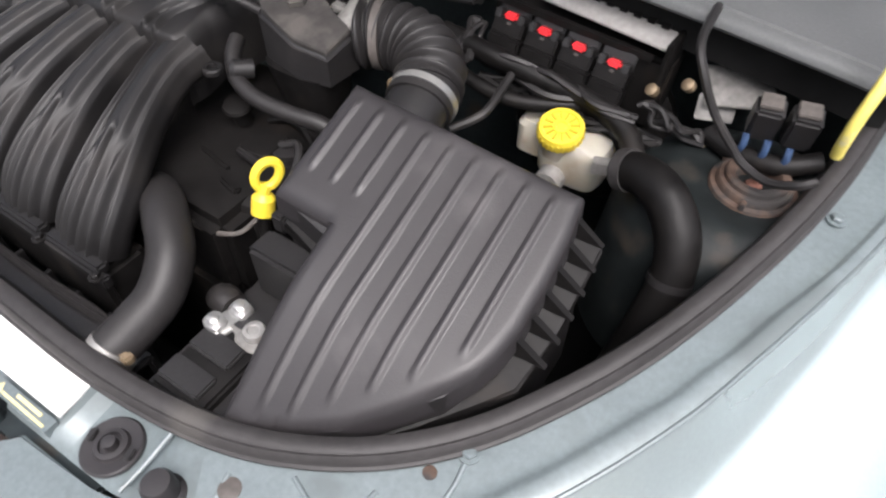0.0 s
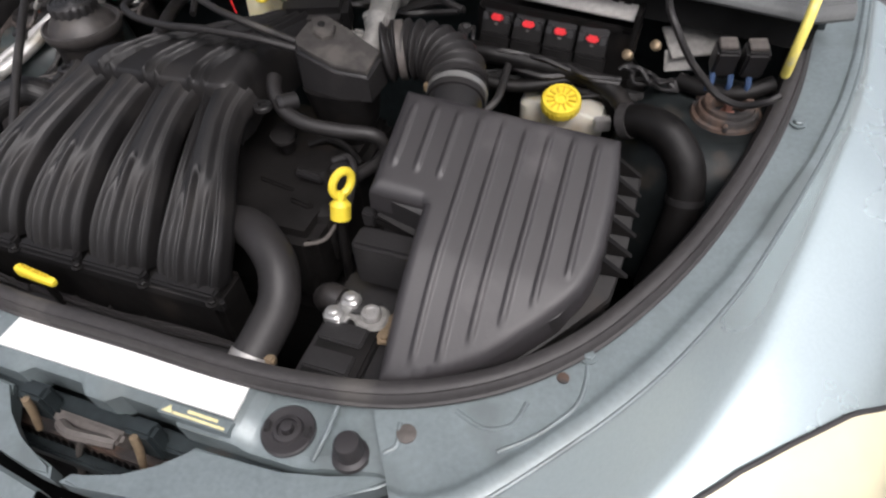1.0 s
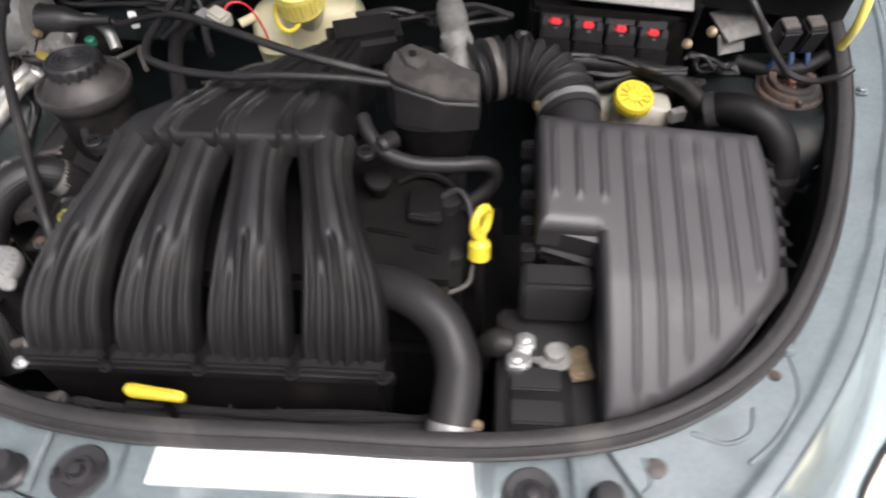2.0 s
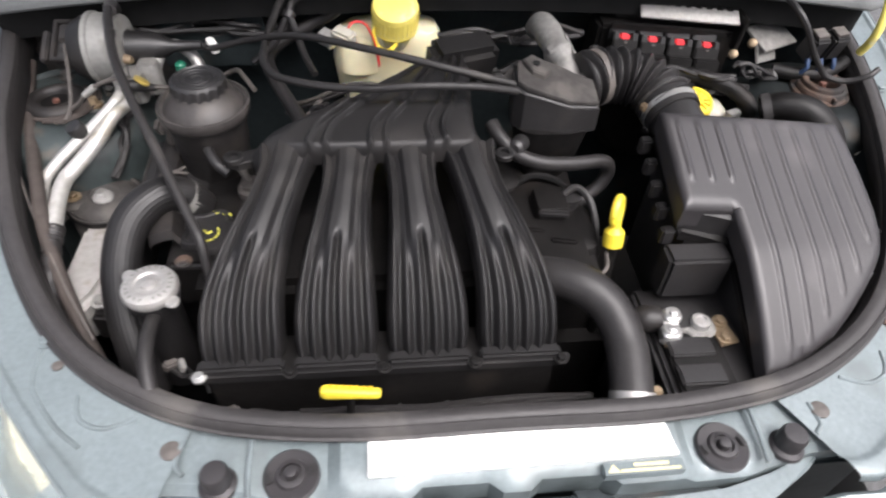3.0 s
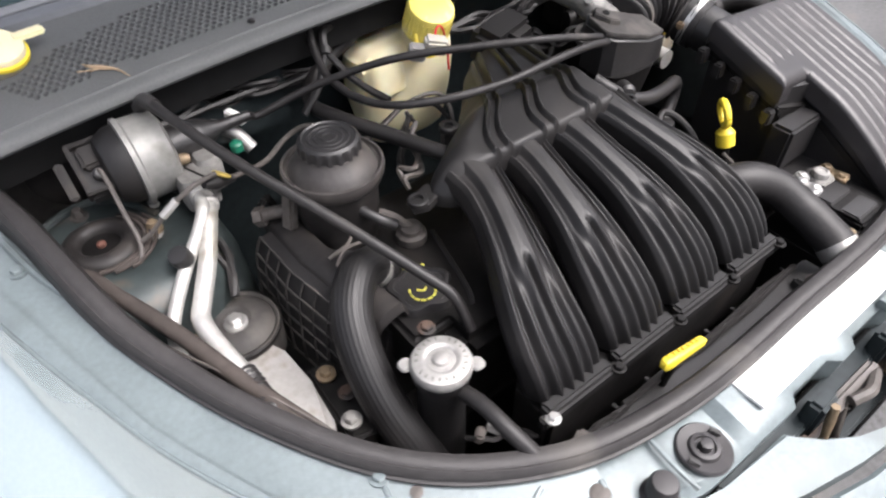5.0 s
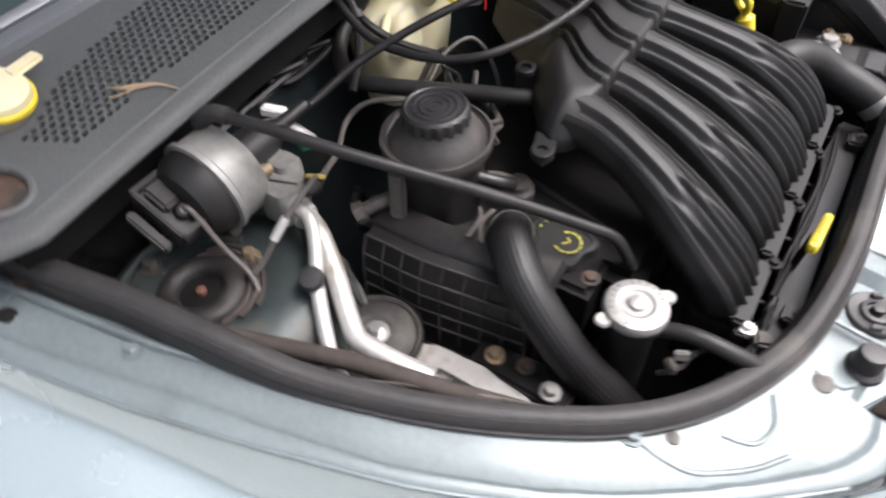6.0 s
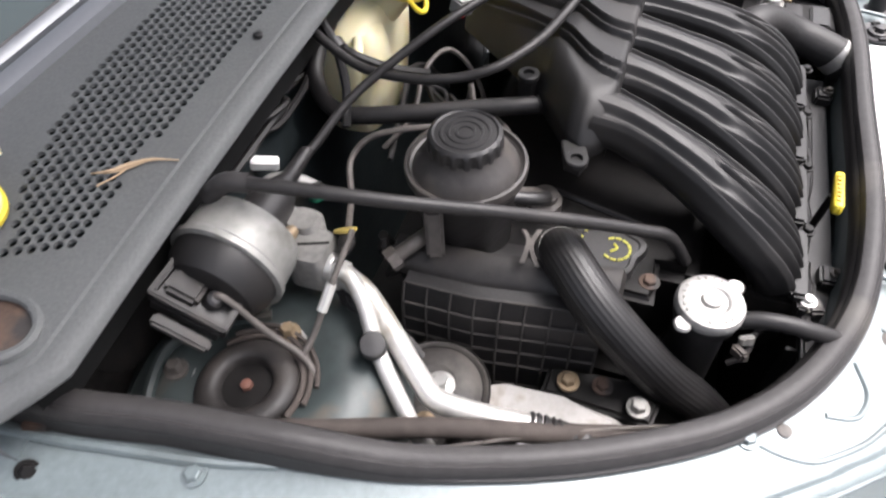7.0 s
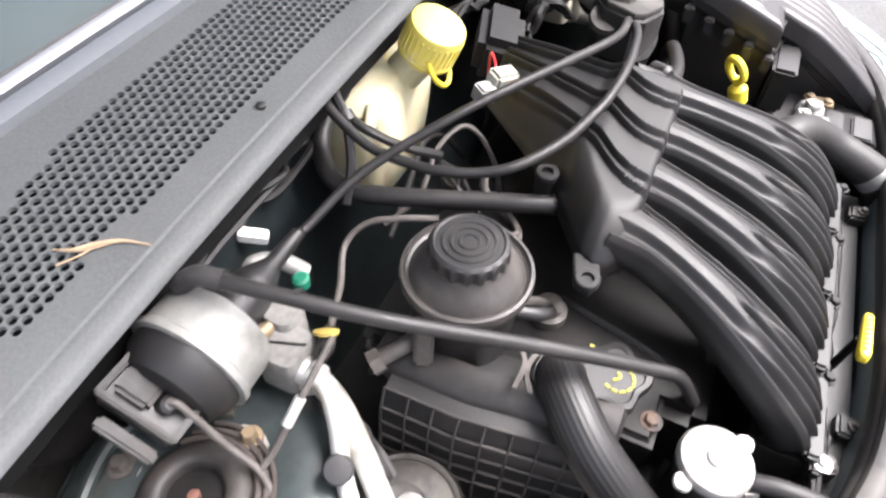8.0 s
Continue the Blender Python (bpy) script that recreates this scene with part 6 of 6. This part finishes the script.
bracket = thing("hood_hinge_bracket", (-0.615, 0.60, 0.95), "pale dirty hinge bracket with a dark bolt at the cowl end", "bracket")
part("lug", box((-0.630, 0.622, 0.950), (0.026, 0.030, 0.016), 0.004, (8, 0, 12)), DULL_PAINT, bracket)
part("rusty_tab", box((-0.612, 0.612, 0.956), (0.014, 0.018, 0.010), 0.002, (10, 10, 20)), RUST, bracket)
part("bolt", bolt((-0.640, 0.600, 0.952), 0.005, (-0.3, -0.8, 0.5)), GRIME, bracket)
part("rust_bolt", bolt((-0.606, 0.604, 0.962), 0.004, (0, -0.5, 0.8)), RUST, bracket)

stay = thing("firewall_bracket", (-0.36, 0.62, 0.92), "black pressed steel bracket with a notched top on the firewall", "bracket")
NOTCH = [(-0.409, 0.92), (-0.409, 0.997), (-0.372, 0.999), (-0.366, 0.990), (-0.364, 0.984), (-0.359, 0.977), (-0.350, 0.970), (-0.341, 0.967), (-0.325, 0.968), (-0.316, 0.973), (-0.308, 0.982), (-0.304, 0.992), (-0.301, 1.000), (-0.275, 1.009), (-0.265, 0.99), (-0.265, 0.92)]
bm = bmesh.new()
front = [bm.verts.new((x, 0.600, z)) for x, z in NOTCH]
rear = [bm.verts.new((x, 0.606, z)) for x, z in NOTCH]
bm.faces.new(front), bm.faces.new(rear[::-1])
for k in range(len(NOTCH)):
    m = (k + 1) % len(NOTCH)
    bm.faces.new((front[m], front[k], rear[k], rear[m]))
part("notched_plate", bm, BAY_PAINT, stay)
part("rolled_edge", tube([(x, 0.5995, z) for x, z in NOTCH[1:14]], 0.0022, 6, 2), PLASTIC, stay)
part("back_disc", lathe([(0.05, 0.0), (0.05, 0.003), (0.046, 0.004)], (-0.515, 0.606, 0.962), (0, -1, 0), 36), GRIME, stay)


# loose wires in the corners
rng = random.Random(7)


def wires(owner, start, end, n, spread, r, mat):
    """Thin wires that wander from one place to another."""
    for k in range(n):
        a, b = Vector(start), Vector(end)
        pts = []
        for q in range(6):
            f = q / 5
            lift = Vector((rng.uniform(-1, 1), rng.uniform(-1, 1), rng.uniform(-0.6, 1))) * spread * (0.35 + math.sin(f * math.pi))
            pts.append(a.lerp(b, f) + lift)
        part("wire", tube(pts, r * rng.uniform(0.7, 1.3), 6, 5), mat, owner)


wires(loom, (0.17, 0.52, 0.96), (0.40, 0.52, 0.935), 5, 0.012, 0.004, HOSE)
wires(loom, (0.22, 0.515, 0.925), (0.43, 0.525, 0.915), 5, 0.010, 0.0035, GRIME)
wires(loom, (0.40, 0.53, 0.95), (0.47, 0.53, 0.93), 4, 0.010, 0.003, HOSE)
wires(loom, (0.20, 0.545, 0.97), (0.19, 0.47, 0.93), 4, 0.012, 0.004, HOSE)
rear = thing("firewall_wiring", (-0.3, 0.6, 0.95), "tangle of thin black wires along the firewall", "wiring")
wires(rear, (-0.45, 0.60, 0.985), (-0.20, 0.60, 0.97), 4, 0.012, 0.0035, HOSE)
wires(rear, (-0.02, 0.58, 0.97), (0.18, 0.57, 0.98), 5, 0.014, 0.004, HOSE)
wires(rear, (0.02, 0.50, 0.95), (0.16, 0.50, 0.95), 5, 0.014, 0.004, GRIME)
wires(rear, (-0.15, 0.50, 0.93), (-0.22, 0.42, 0.93), 3, 0.012, 0.0035, HOSE)
wires(rear, (-0.24, 0.38, 0.93), (-0.18, 0.44, 0.96), 2, 0.012, 0.003, SHELL)
strap = thing("ground_strap", (-0.43, 0.46, 0.90), "dark wiring running down behind the aluminium pipes", "wiring")
wires(strap, (-0.425, 0.50, 0.945), (-0.445, 0.40, 0.88), 3, 0.006, 0.003, HOSE)
wires(strap, (-0.37, 0.46, 0.93), (-0.36, 0.44, 0.86), 3, 0.010, 0.004, GRIME)
fit = thing("hose_union", (-0.36, 0.44, 0.92), "dull metal bent hose union beside the reservoir", "pipe fitting")
part("union_pipe", tube([(-0.352, 0.425, 0.930), (-0.368, 0.432, 0.932), (-0.382, 0.445, 0.925)], 0.007, 10), SHELL, fit)
part("union_nut", lathe([(0.011, -0.005), (0.011, 0.005)], (-0.384, 0.446, 0.924), (-0.7, 0.6, -0.3), 6), SHELL, fit)

shroud = thing("fan_shroud", (-0.1, 0.07, 0.70), "black plastic radiator fan shroud behind the radiator", "fan shroud")
part("shroud_top", box((-0.10, 0.068, 0.822), (0.46, 0.030, 0.010), 0.003), PLASTIC, shroud)
part("shroud_face", box((-0.10, 0.080, 0.72), (0.46, 0.008, 0.20), 0.003), PLASTIC, shroud)
for i in range(9):
    part("shroud_rib", box((-0.30 + 0.05 * i, 0.088, 0.775), (0.004, 0.012, 0.09), 0.001), PLASTIC, shroud)
part("mount_tab", box((-0.215, 0.060, 0.832), (0.024, 0.020, 0.016), 0.003), PLASTIC, shroud)
part("mount_tab", box((0.085, 0.060, 0.832), (0.024, 0.020, 0.016), 0.003), PLASTIC, shroud)
part("plug", box((-0.265, 0.078, 0.838), (0.018, 0.016, 0.020), 0.003, (0, 0, 20)), SHELL, shroud)
part("pale_plug", box((-0.335, 0.140, 0.842), (0.016, 0.009, 0.010), 0.002, (10, 15, 40)), SHELL, shroud, "small grey plastic plug")
part("plug_clip", box((-0.322, 0.136, 0.846), (0.006, 0.014, 0.010), 0.0015, (0, 20, 25)), CAST, shroud)
wires(shroud, (-0.345, 0.150, 0.835), (-0.29, 0.11, 0.832), 3, 0.006, 0.0022, HOSE)
wires(shroud, (-0.30, 0.085, 0.84), (-0.20, 0.080, 0.832), 3, 0.006, 0.0025, HOSE)
wires(shroud, (-0.20, 0.082, 0.83), (0.10, 0.082, 0.832), 3, 0.005, 0.0028, HOSE)
part("bolt", bolt((-0.215, 0.056, 0.841), 0.004), SHELL, shroud)
part("bolt", bolt((0.085, 0.056, 0.841), 0.004), SHELL, shroud)

loop = thing("loose_wire", (-0.15, 0.49, 0.92), "thin grey wire looping up behind the manifold", "wire")
part("wire", tube([(-0.235, 0.520, 0.905), (-0.201, 0.499, 0.925), (-0.150, 0.503, 0.945), (-0.112, 0.493, 0.950), (-0.106, 0.474, 0.940), (-0.114, 0.452, 0.915), (-0.120, 0.440, 0.880)], 0.0028, 8), SHELL, loop)
part("wire", tube([(-0.240, 0.512, 0.895), (-0.180, 0.520, 0.915), (-0.125, 0.530, 0.925), (-0.085, 0.525, 0.905), (-0.070, 0.505, 0.870)], 0.0035, 8), HOSE, loop)

lining = thing("firewall_insulation", (-0.43, 0.635, 0.90), "grey-black moulded insulation sheet with a wavy top edge on the firewall", "insulation")
rows = []
for side, inset in ((0.640, 0.0), (0.632, 0.001), (0.630, 0.004)):
    rows.append([(x, side, 0.962 + ridge(x, -0.53, 0.055, 0.032) + ridge(x, -0.435, 0.03, 0.012) - inset) for x in [-0.605 + 0.0035 * k for k in range(56)]])
rows.append([(x, 0.633, 0.86) for x, y, z in rows[-1]])
part("sheet", grid(rows), DUSTY, lining)
part("fixing_stud", lathe([(0.009, 0.0), (0.009, 0.003), (0.004, 0.004), (0.004, 0.010), (0.002, 0.011)], (-0.545, 0.632, 0.968), (0, -1, 0), 16), GRIME, lining)
